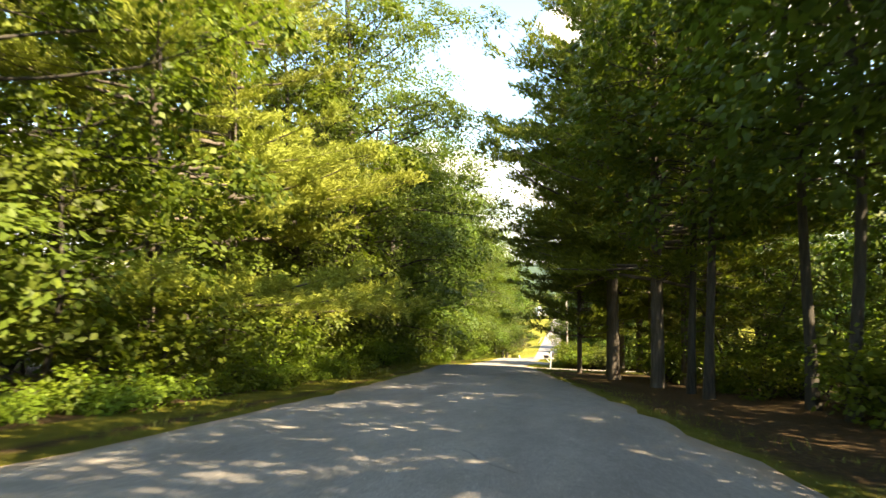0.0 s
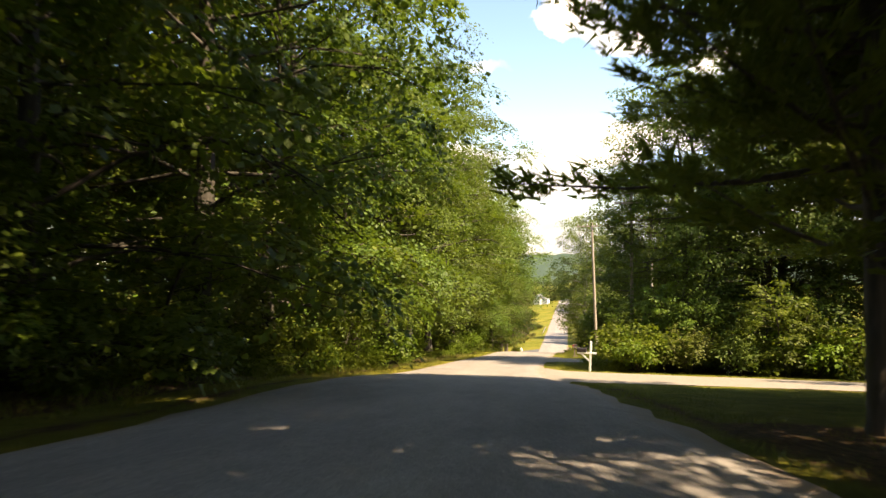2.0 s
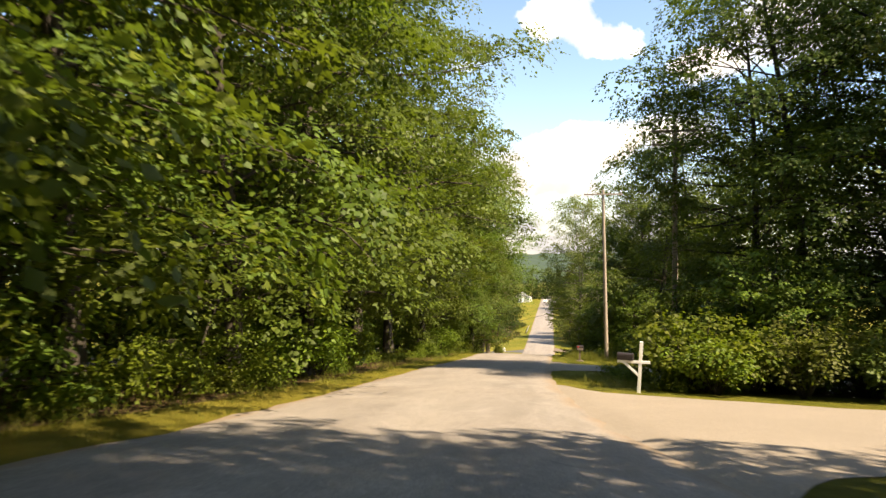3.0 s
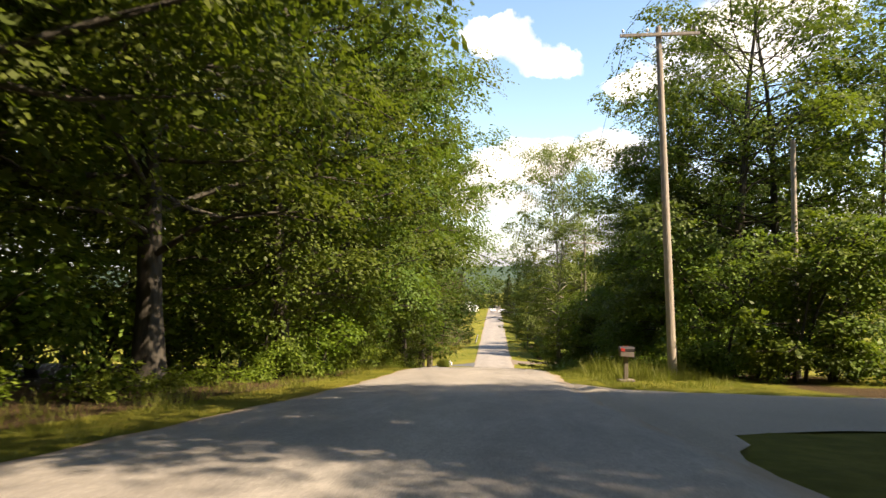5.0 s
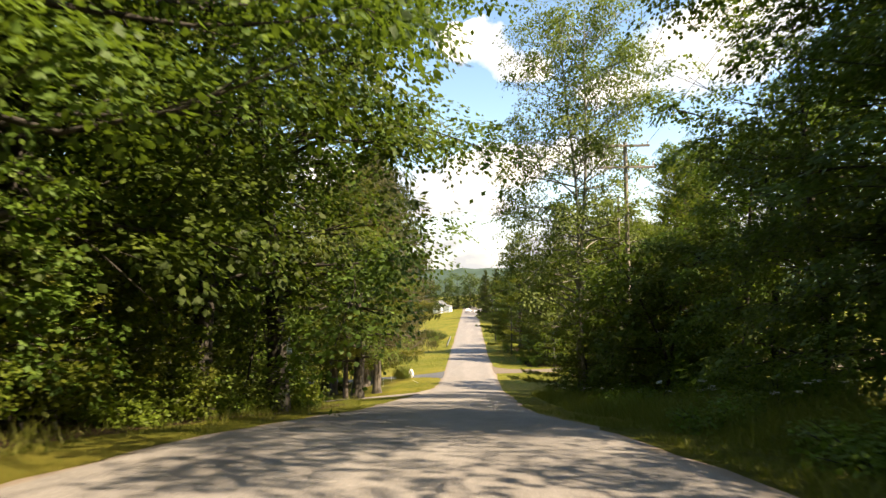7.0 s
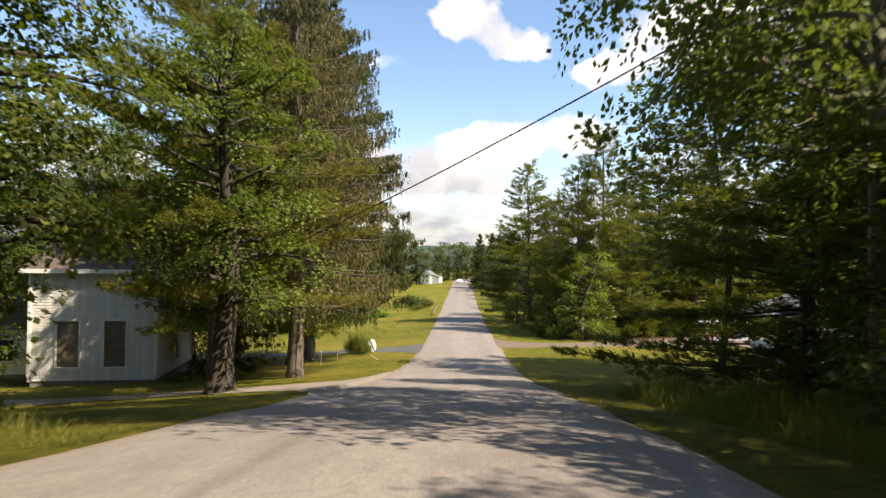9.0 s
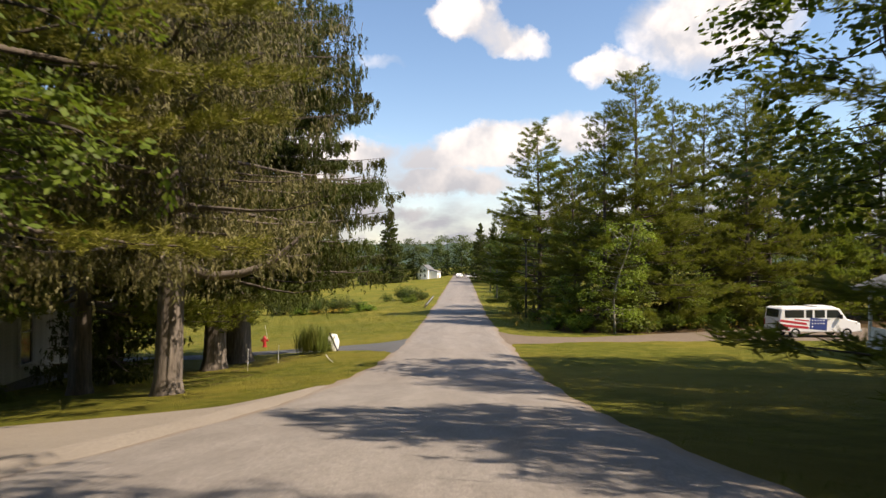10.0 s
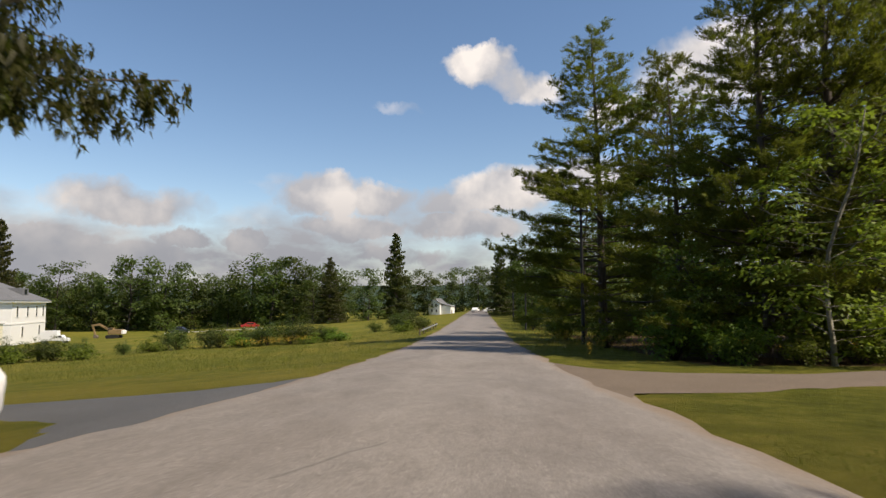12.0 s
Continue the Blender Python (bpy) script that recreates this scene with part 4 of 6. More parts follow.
# ---- east side, lower down ----
# sapling green lightened in colour, so leaves look lit where trees shade them
LEAF_SAPLING_LIT = leaf_material("sunlit_sapling_leaves", (0.085, 0.105, 0.014), (0.20, 0.235, 0.03), (0.29, 0.31, 0.05), 0.5)
sapling = Grown(broadleaf("sapling", 20, 9.5, 2.6, 0.8, LEAF_SAPLING_LIT, BARK_ASPEN, "slender bright green sapling in front of dark pines", 4600, 0.18, 0.07, 0.3, core=6, limbs_n=30, spray=0.75, sprays=6))
# first four are kept out of sight, sized and placed to shade the road
for kind, d, y, s in ((pine_d, 17.4, 147, 0.84), (pine_d, 20.6, 153, 0.85), (oak_d, 23, 148.2, 1.05), (pine_d, 23, 157.5, 1.0), (pine_b, 16, 141.8, 0.8), (oak_b, 12.5, 138, 0.8)):
    kind.plant(d, y, d * 50, s)
for kind, d, y, s in ((bushy_pine, 11.0, 194.5, 0.8), (bushy_pine, 12.3, 188, 0.93), (bushy_pine, 14.8, 187.5, 1.12), (bushy_pine, 18.6, 191, 1.02), (bushy_pine, 22, 192.5, 1.02), (bushy_pine, 26, 192.5, 1.1),
                      (pine_b, 30, 197, 1.1), (pine_b, 36, 199, 1.05), (pine_b, 43, 201, 1.1), (pine_b, 50, 204, 1.1), (oak_c, 22, 203, 0.9), (oak_c, 33, 206, 0.9), (oak_c, 13, 203, 0.85), (oak_c, 45, 210, 0.9), (oak_b, 9.5, 214, 0.8)):
    kind.plant(d, y, d * 77, s)
for d, y, s in ((11.6, 182.6, 1.0), (13.5, 184.4, 0.55), (9.5, 186, 0.6), (18.5, 188.5, 0.8), (21.5, 190, 0.65), (27, 190.5, 0.6)):
    (sapling if d in (11.6, 18.5) else young).plant(d, y, d * 31, s)
# the lightened sapling leaves stand for sunlit shrubs on this verge
for d, y, s in ((-6.4, 106.2, 0.42), (-6.7, 108.6, 0.5), (-6.3, 110.6, 0.4), (-6.2, 103.6, 0.36)):
    sapling.plant(d, y, d * 31, s, label="young bright green sapling on the verge below oaks")
for d, y, s in ((9.2, 183.2, 0.6), (11, 183, 0.5), (13, 183.6, 0.7), (15, 184.2, 0.5), (17, 185.6, 0.7), (19.5, 187.4, 0.6), (22, 188.8, 0.8), (25.5, 189.8, 0.7), (28.5, 191, 0.8), (31, 191.6, 0.7), (8.0, 186, 0.9), (9.4, 184.4, 0.7), (15.5, 185.5, 0.6), (24, 190.5, 0.6), (33, 193, 0.7), (7.6, 196, 0.7), (6.8, 206, 0.8), (7.2, 215, 0.8), (6.5, 228, 0.8), (6.8, 240, 0.9), (7.5, 255, 1.0)):
    bush_a.plant(d, y, d * 31, s)

pine_a.plant(9.0, 204, 140, 1.3, 0.8)
bushy_pine.plant(10.9, 141.6, 190, 1.08, 0.68)
bushy_pine.plant(12.8, 138.6, 60, 0.95, 0.62)
slim.plant(14.0, 155.2, 200, 1.3, 0.72, label="spreading hardwood with thin leafy boughs over the lawn")

# ---- west side: the big trees by the white house ----
old_maple = Grown(broadleaf("maple", 19, 19, 5.6, 2.6, LEAF_MAPLE, BARK_OAK, "old leafy maple with a thick trunk by the white house", 30000, 0.2, 0.4, core=11, limbs_n=60, spray=1.3))
old_maple.plant(-13.6, 137.8, 200, 1.0, 1.3)
SPRUCE_L = "old Norway spruce with hanging twigs and a thick grey trunk"
pine_big = Grown(pine("white_pine", 24, 23, 6.3, 3.4, "old white pine with a thick grey trunk and wide boughs", 8, thick=0.42, gap=0.5, droop=0.15, irregular=0.3, wide=0.05, length=0.25, twigs=2.4))
pine_big.plant(-13.5, 158.0, 200)
road_maple = Grown(broadleaf("maple", 36, 15, 3.7, 3.2, LEAF_MAPLE, BARK_OAK, "maple with a stout dark trunk beside the gravel drive", 17000, 0.17, 0.46, core=10, limbs_n=44, spray=1.0))
road_maple.plant(-8.3, 144.3, 80)
soft_pine = Grown(pine("white_pine", 37, 19, 6.4, 4.6, "white pine with soft olive plumes hanging toward the road", 13, gap=1.15, droop=0.16, wide=0.032, length=0.22, twigs=3.0, full=0.4, irregular=0.25, needle=NEEDLE_OLIVE, whorl=5, spread=0.07))
soft_pine.plant(-10.0, 147.5, 30)
OLD_LIMB = [((0, 0, 3.75), 0.2), ((0.7, -0.1, 3.95), 0.17), ((1.6, -0.2, 3.75), 0.15), ((2.5, -0.25, 3.85), 0.12), ((3.4, -0.2, 4.2), 0.09), ((4.5, -0.1, 5.2), 0.04)]
spruce_a = Grown(spruce("norway_spruce", 41, 25, 8.2, 4.6, SPRUCE_L, 16, 24, 0.56, 1.15, width=0.05, length=0.2, bare=250, full=0.45))
spruce_b = Grown(spruce("norway_spruce", 42, 26, 8.0, 4.3, SPRUCE_L, 16, 24, 0.72, 1.2, width=0.05, length=0.2, bare=250, full=0.45))
spruce_c = Grown(spruce("norway_spruce", 44, 24, 7.0, 4.6, "old Norway spruce with many bare grey-brown twigs", 13, 9, 0.42, 1.5, needle=NEEDLE_BROWN, width=0.055, length=0.2, bare=9000, limb=OLD_LIMB))
spruce_c.plant(-8.6, 154.6, 0)
small_spruce = Grown(spruce("norway_spruce", 45, 10, 3.0, 0.9, "small drooping spruce under older trees", 12, 12, 0.14, 0.9, width=0.06, length=0.2))
small_spruce.plant(-14.6, 161.8, 40)
spruce_a.plant(-11.6, 165.5, 40)
spruce_b.plant(-11.9, 169, 250, 1.1, 0.95)
for kind, d, y, s in ((young, -11.5, 128.4, 0.75), (bush_b, -7.4, 127.6, 0.7), (bush_b, -9.8, 134, 0.9), (young, -13, 133, 0.7), (oak_b, -14.5, 133, 0.9), (oak_a, -20, 139, 0.95), (oak_d, -27, 146, 1.0), (oak_a, -34, 152, 1.0), (bush_b, -16, 156.8, 0.6), (oak_c, -15.5, 138, 0.9), (oak_c, -14, 127.5, 0.9), (oak_a, -25, 175, 0.9), (oak_d, -33, 177, 0.95), (oak_a, -41, 171, 0.9), (bush_b, -12.5, 137.5, 0.8), (oak_a, -23, 166, 0.95), (oak_d, -28.5, 163, 1.0), (oak_b, -20.5, 169, 1.0), (oak_a, -31, 170, 1.0)):
    kind.plant(d, y, d * 57, s)

# ---- the far end ----
far_spruce = Grown(spruce("spruce", 43, 22, 5.4, 0.3, "dark conical spruce across the field", 6, 6, 0.3, 0.7, width=0.26, length=0.42))
far_tree = Grown(broadleaf("field_tree", 17, 13, 5.8, 0.1, LEAF_DARK, BARK_OAK, "round green tree beyond the field", 3000, 0.48, 0.2, core=8, limbs_n=28, spray=1.5, sprays=4))
far_tall = Grown(broadleaf("field_tree", 18, 16, 4.8, 0.2, LEAF_DARK, BARK_OAK, "tall green tree beyond the field", 3000, 0.48, 0.2, core=8, limbs_n=30, spray=1.4, sprays=4))
far_spruce.plant(-24.2, 346, 0, 1.2, 0.98)
far_spruce.plant(-38.7, 324, 90, 0.92, 0.88, label="grey-green spruce across the field")
far_spruce.plant(5.6, 312, 30, 0.78)
far_spruce.plant(9.5, 316, 70, 0.8)
far_spruce.plant(-112, 300, 70, 1.3)
for d, y, s in ((-30.5, 336, 0.85), (-47, 338, 0.85), (-54, 342, 1.15), (-62, 346, 1.4), (-70, 350, 1.3), (-78, 352, 0.95), (-88, 350, 1.1), (-97, 348, 1.45), (-106, 345, 1.5), (-116, 342, 1.0), (-126, 340, 1.2), (-137, 335, 1.2), (-150, 330, 1.1),
                (-42, 345, 0.8), (-18, 372, 0.9), (-12, 395, 0.9), (-6, 410, 1.0), (2, 405, 1.0), (10, 390, 1.0), (11, 340, 0.9), (11.5, 290, 0.8), (13.5, 272, 0.85), (14, 256, 0.8), (13.5, 240, 0.75), (14, 228, 0.8), (15, 300, 1.0), (17, 330, 1.0)):
    (far_tree if int(abs(d)) % 3 else far_tall).plant(d, y, d * 91, s * 1.22)
for k in range(34):
    (far_tree if k % 3 else far_tall).plant(-172 + k * 3.9 + 2 * math.sin(k * 5.1), 360 + 9 * math.sin(k * 2.9), k * 57, 1.15 + 0.35 * math.sin(k * 1.9) * math.cos(k * 0.7))
wood([far_tree, far_tall], 375, 385, -160, -150, 12)
for k in range(26):
    (far_tree if k % 2 else far_tall).plant(-170 + k * 8.5, 385 + 18 * math.sin(k * 1.7), k * 77, 1.0 + 0.2 * math.sin(k * 2.3))
for k in range(12):
    (far_tree if k % 2 else far_tall).plant(20 + k * 9, 240 + k * 9, k * 77, 1.1)


def ridge(name, y, x0, x1, top, rough, seed, label):
    """A long wooded hill on the horizon."""
    g = np.random.default_rng(seed)
    n = 90
    h = np.zeros(n)
    for k in range(1, 9):
        h += g.normal(0, 1.0 / k) * np.sin(np.linspace(0, math.pi * 2 * k, n) + g.uniform(0, 6))
    h = top * (1 + 0.22 * h / (np.abs(h).max() + 1e-6)) * np.sin(np.linspace(0.15, math.pi - 0.15, n)) ** 0.4
    h += g.normal(0, rough, n)
    xs = np.linspace(x0, x1, n)
    verts, faces = [], []
    for r in range(6):
        q = r / 5
        for i in range(n):
            verts.append((xs[i], y + 420 * q, -26 + (h[i] + g.normal(0, rough)) * math.sin(q * math.pi / 2) ** 0.8))
    for r in range(5):
        for i in range(n - 1):
            faces.append((r * n + i, r * n + i + 1, (r + 1) * n + i + 1, (r + 1) * n + i))
    return tagged(new(name, mesh_from(name, verts, faces, HILL, True)), label, "hill", kind="structure")


ridge("backdrop_hill", 1300, -1500, 1300, 46, 2.0, 8, "long low wooded hill on the horizon")
ridge("backdrop_ridge", 700, -900, 700, 24, 1.8, 9, "low wooded rise beyond the fields")


# ---- poles and wires ----
def prism(bm, profile, y0, y1):
    """A side outline (x, z) drawn out from y0 to y1."""
    a = [bm.verts.new((x, y0, z)) for x, z in profile]
    b = [bm.verts.new((x, y1, z)) for x, z in profile]
    bm.faces.new(a)
    bm.faces.new(b[::-1])
    for i in range(len(a)):
        j = (i + 1) % len(a)
        bm.faces.new((a[j], a[i], b[i], b[j]))
    bmesh.ops.recalc_face_normals(bm, faces=bm.faces)
    return bm


INSULATOR = plain_material("grey_porcelain", (0.55, 0.56, 0.56), 0.25, wear=0.1)
STEEL = plain_material("galvanised_steel", (0.45, 0.46, 0.47), 0.45, 0.9, 0.2)


def utility_pole(d, y, height, arms=(), lean=(0, 0), radius=0.15, label="tall weathered wooden utility pole with a crossarm", material=None, turn=0):
    p = spot(d, y)
    ob = thing("utility_pole", p, label, "utility pole", "utility poles", turn=turn)
    wood_m = material or POLE_WOOD
    path = [(np.array((lean[0] * u, lean[1] * u, -0.4 + (height + 0.4) * u)), radius * (1 - 0.35 * u)) for u in np.linspace(0, 1, 8)]
    part("post", mesh_from("post", *tubes([path], 12), wood_m, True), None, ob)
    part("cap", rod(bmesh.new(), (lean[0], lean[1], height - 0.02), (lean[0], lean[1], height + 0.03), radius * 0.66, radius * 0.5, 10), wood_m, ob)
    for drop, width, knobs in arms:
        z = height - drop
        k = z / height
        x0, y0 = lean[0] * k, lean[1] * k - radius * 0.9
        arm = part("crossarm", box(bmesh.new(), width, 0.1, 0.12, (x0, y0, z), bevel=0.012), wood_m, ob, "grey wooden crossarm")
        for i in range(knobs):
            x = x0 + width * (-0.46 + 0.92 * i / max(1, knobs - 1))
            b = rod(bmesh.new(), (x, y0, z + 0.06), (x, y0, z + 0.2), 0.02, 0.02, 6)
            rod(b, (x, y0, z + 0.14), (x, y0, z + 0.19), 0.055, 0.045, 8)
            rod(b, (x, y0, z + 0.2), (x, y0, z + 0.26), 0.06, 0.03, 8)
            part("insulator", b, INSULATOR, arm)
        for s in (-1, 1):
            part("brace", rod(bmesh.new(), (x0 + s * width * 0.28, y0 + 0.03, z - 0.05), (x0, y0 + 0.05, z - 0.55), 0.018, 0.018, 6), STEEL, ob)
    return ob, p


def wire(name, a, b, sag, label, radius=0.012):
    a, b = np.array(a, float), np.array(b, float)
    path = [(a + (b - a) * q - np.array((0, 0, 4 * sag * q * (1 - q))), radius) for q in np.linspace(0, 1, 16)]
    ob = new(name, mesh_from(name, *tubes([path], 5), DARK_METAL, True))
    return tagged(ob, label, "wire", "overhead wires")


utility_pole(7.5, 93.7, 13.5, ((0.35, 3.0, 4),), (-0.3, 0.2), 0.17)
utility_pole(9.6, 77.0, 13.0, ((0.3, 2.4, 4), (1.0, 2.4, 4)), (0.05, 0), 0.16, "weathered wooden utility pole with two crossarms in the trees")
utility_pole(9.5, 130.3, 14.2, ((0.25, 2.6, 3), (1.45, 3.2, 5)), (0, 0), 0.16, "weathered wooden utility pole with two crossarms beside aspens")
utility_pole(9.3, 131.5, 11.4, (), (0, 0), 0.09, "thin pale wooden pole beside a utility pole")
utility_pole(13.2, 96.5, 9.8, (), (0.05, 0), 0.15, "short grey wooden pole among the trees")
utility_pole(7.1, 200.5, 8.3, ((0.2, 0.9, 2),), (0, 0), 0.12, "dark wooden utility pole in front of pines", DARK_METAL)
utility_pole(5.6, 226, 6.8, ((0.2, 0.9, 2),), (0, 0), 0.1, "thin dark roadside pole", DARK_METAL)
utility_pole(6.2, 262, 8.0, ((0.3, 1.2, 2),), (0, 0), 0.12, "far wooden utility pole", DARK_METAL)
WIRE_L = "thin dark overhead power line between poles"
pa, pb, pd = spot(7.5, 93.7), spot(9.6, 77.0), spot(9.5, 130.3)
for off in (-1.2, 1.2):
    wire("power_line", (pb.x + off, 77, pb.z + 13.0), (pa.x - 0.3 + off, 93.8, pa.z + 13.4), 0.25, WIRE_L)
    wire("power_line", (pa.x - 0.3 + off, 93.8, pa.z + 13.4), (pd.x + off, 130.2, pd.z + 14.1), 0.9, WIRE_L)
wire("power_line", (pa.x - 0.2, 93.8, pa.z + 12.5), (26, 97, pa.z + 12.7), 0.4, WIRE_L)
wire("power_line", (pa.x - 0.2, 93.8, pa.z + 11.6), (26, 97, pa.z + 11.4), 0.4, WIRE_L)
wire("power_line", (pd.x, 130.2, pd.z + 8.6), (-29.5, 158.5, -18.3), 0.8, "thin dark service wire crossing the road to the house", 0.02)

# ---- mailboxes ----
DARK_BOX = plain_material("dark_box_paint", (0.035, 0.028, 0.03), 0.45, wear=0.4)
RED = plain_material("red_paint", (0.42, 0.03, 0.025), 0.5, wear=0.3)
OLD_WOOD = bark_material("grey_board", (0.11, 0.09, 0.07), (0.28, 0.23, 0.18), 1.0, 0.1)


def mailbox(parent, at, length, width, height, material, turn=0.0):
    """A round-topped rural mailbox with a door and a flag."""
    bm = bmesh.new()
    n = 8
    prof = [(-width / 2, 0), (width / 2, 0)] + [(width / 2 * math.cos(a), height * 0.55 + height * 0.45 * math.sin(a)) for a in np.linspace(0, math.pi, n)]
    prism(bm, prof, -length / 2, length / 2)
    bm.transform(pose(*at, 0, 0, turn))
    body = part("mailbox_body", bm, material, parent)
    d = bmesh.new()
    prism(d, [(x * 1.05, z * 1.03) for x, z in prof], -length / 2 - 0.015, -length / 2 - 0.003)
    d.transform(pose(*at, 0, 0, turn))
    part("mailbox_door", d, material, body)
    f = box(bmesh.new(), 0.012, 0.16, 0.05, (width / 2 + 0.01, 0.0, height * 0.8), bevel=0.003)
    f.transform(pose(*at, 0, 0, turn))
    part("flag", f, RED, body, "small red mailbox flag")
    return body


def white_post_mailbox():
    p = spot(5.8, 64.7)
    ob = thing("mailbox_post", p, "white wooden cross post holding a dark mailbox", "mailbox", turn=-8)
    part("post", box(bmesh.new(), 0.11, 0.11, 1.85, (0.05, 0, 0.775), (0, 3, 0), 0.008), WHITE_PAINT, ob)
    part("arm", box(bmesh.new(), 1.05, 0.09, 0.09, (-0.15, -0.02, 1.02), bevel=0.006), WHITE_PAINT, ob)
    part("brace", box(bmesh.new(), 0.66, 0.07, 0.08, (-0.22, -0.02, 0.78), (0, 42, 0), 0.006), WHITE_PAINT, ob)
    mailbox(ob, (-0.42, -0.02, 1.07), 0.5, 0.18, 0.24, DARK_BOX, 80)


def dark_mailbox():
    p = spot(5.35, 91.5)
    ob = thing("mailbox_post", p, "dark mailbox with a red mark on a wooden post", "mailbox", turn=4)
    part("post", box(bmesh.new(), 0.13, 0.13, 1.05, (0, 0, 0.42), (0, 1.5, 0), 0.01), OLD_WOOD, ob)
    part("base", box(bmesh.new(), 0.52, 0.36, 0.09, (0, 0, 0.05), (0, 0, 5), 0.02), OLD_WOOD, ob, "flat grey wooden foot of the post")
    part("board", box(bmesh.new(), 0.46, 0.3, 0.17, (0.02, 0, 0.96), (0, 4, 0), 0.012), plain_material("mauve_board", (0.17, 0.135, 0.12), 0.75, wear=0.4), ob)
    body = mailbox(ob, (0.02, 0, 1.04), 0.48, 0.3, 0.18, DARK_BOX, 90)
    part("mark", box(bmesh.new(), 0.13, 0.006, 0.1, (-0.13, -0.158, 1.12), (0, 20, 0), 0.002), RED, body, "small red mark")


white_post_mailbox()
dark_mailbox()

# ---- the white clapboard house ----
SIDING = plain_material("white_clapboard_paint", (0.74, 0.74, 0.70), 0.6, wear=0.35, scale=2.0)
TRIM_M = plain_material("white_trim_paint", (0.80, 0.80, 0.77), 0.55, wear=0.1)
ROOF_M = loose_material("brown_shingles", (0.07, 0.055, 0.05), (0.17, 0.14, 0.125), 18)
BLIND = plain_material("old_wooden_blind", (0.20, 0.165, 0.12), 0.7, wear=0.45, scale=3)
STONE = loose_material("grey_foundation", (0.12, 0.115, 0.11), (0.30, 0.29, 0.27), 8)


def clapboard_wall(parent, a, b, z0, z1, out, step=0.17, gable=0.0):
    """A wall of overlapping boards from a to b (x, y), each board a piece of its own, over a backing wall; gable: the rise of its peak."""
    ax, ay, bx, by = *a, *b
    ln = math.hypot(bx - ax, by - ay)
    turn = math.degrees(math.atan2(by - ay, bx - ax))
    mid = ((ax + bx) / 2, (ay + by) / 2)
    back = bmesh.new()
    prof = [(-ln / 2, z0), (ln / 2, z0), (ln / 2, z1)] + ([(0, z1 + gable)] if gable else []) + [(-ln / 2, z1)]
    prism(back, prof, 0.02, 0.2)
    back.transform(pose(mid[0], mid[1], 0, 0, 0, turn))
    wall = part("wall", back, SIDING, parent)
    shared = {}
    z = z0 + step / 2
    while z < z1 + gable - 0.12:
        w = ln if z < z1 else ln * (1 - (z - z1) / gable) - 0.1
        key = round(w, 2)
        if key not in shared:
            bm = bmesh.new()
            prism(bm, [(0.0, -step / 2), (-0.032, -step / 2), (-0.032, -step / 2 + 0.012), (-0.004, step / 2), (0.0, step / 2)], -w / 2, w / 2)
            bm.transform(pose(0, 0, 0, 0, 0, 90))
            me = bpy.data.meshes.new("board")
            bm.to_mesh(me)
            bm.free()
            me.materials.append(SIDING)
            shared[key] = me
        bd = new("board", shared[key])
        bd.parent = wall
        bd.matrix_basis = pose(mid[0], mid[1], z, 0, 0, turn) @ pose(0, 0.024, 0)
        z += step
    return wall


def window(parent, at, turn, w, h, material, name="window", panes=True):
    """A sash window set on a wall: casing, sill, glass and glazing bars."""
    m = pose(*at, 0, 0, turn)
    casing = bmesh.new()
    for sx in (-1, 1):
        box(casing, 0.1, 0.09, h + 0.2, (sx * (w / 2 + 0.05), -0.03, 0))
    box(casing, w + 0.24, 0.1, 0.12, (0, -0.035, h / 2 + 0.06))
    casing.transform(m)
    ob = part(name, casing, TRIM_M, parent, "window in a white casing")
    sill = box(bmesh.new(), w + 0.3, 0.14, 0.06, (0, -0.05, -h / 2 - 0.03), bevel=0.01)
    sill.transform(m)
    part("sill", sill, TRIM_M, ob)
    g = box(bmesh.new(), w, 0.03, h, (0, 0.0, 0))
    g.transform(m)
    part("pane", g, material, ob)
    if panes:
        bar = box(bmesh.new(), w, 0.03, 0.05, (0, -0.022, 0))
        bar.transform(m)
        part("sash_bar", bar, TRIM_M, ob)
    return ob


def gable_roof(parent, cx, cy, lx, ly, z, rise, over=0.4, thick=0.14, material=None):
    """Two slopes with a ridge along x."""
    bm = bmesh.new()
    hy = ly / 2 + over
    drop = rise * over / (ly / 2)
    for s in (-1, 1):
        prism(bm, [(0, z + rise), (s * hy, z - drop), (s * hy, z - drop + thick), (0, z + rise + thick)], -lx / 2 - over, lx / 2 + over)
    bm.transform(pose(0, 0, 0, 0, 0, 90))
    bm.transform(pose(cx, cy, 0))
    bmesh.ops.recalc_face_normals(bm, faces=bm.faces)
    return part("roof", bm, material or ROOF_M, parent, "brown shingled roof")


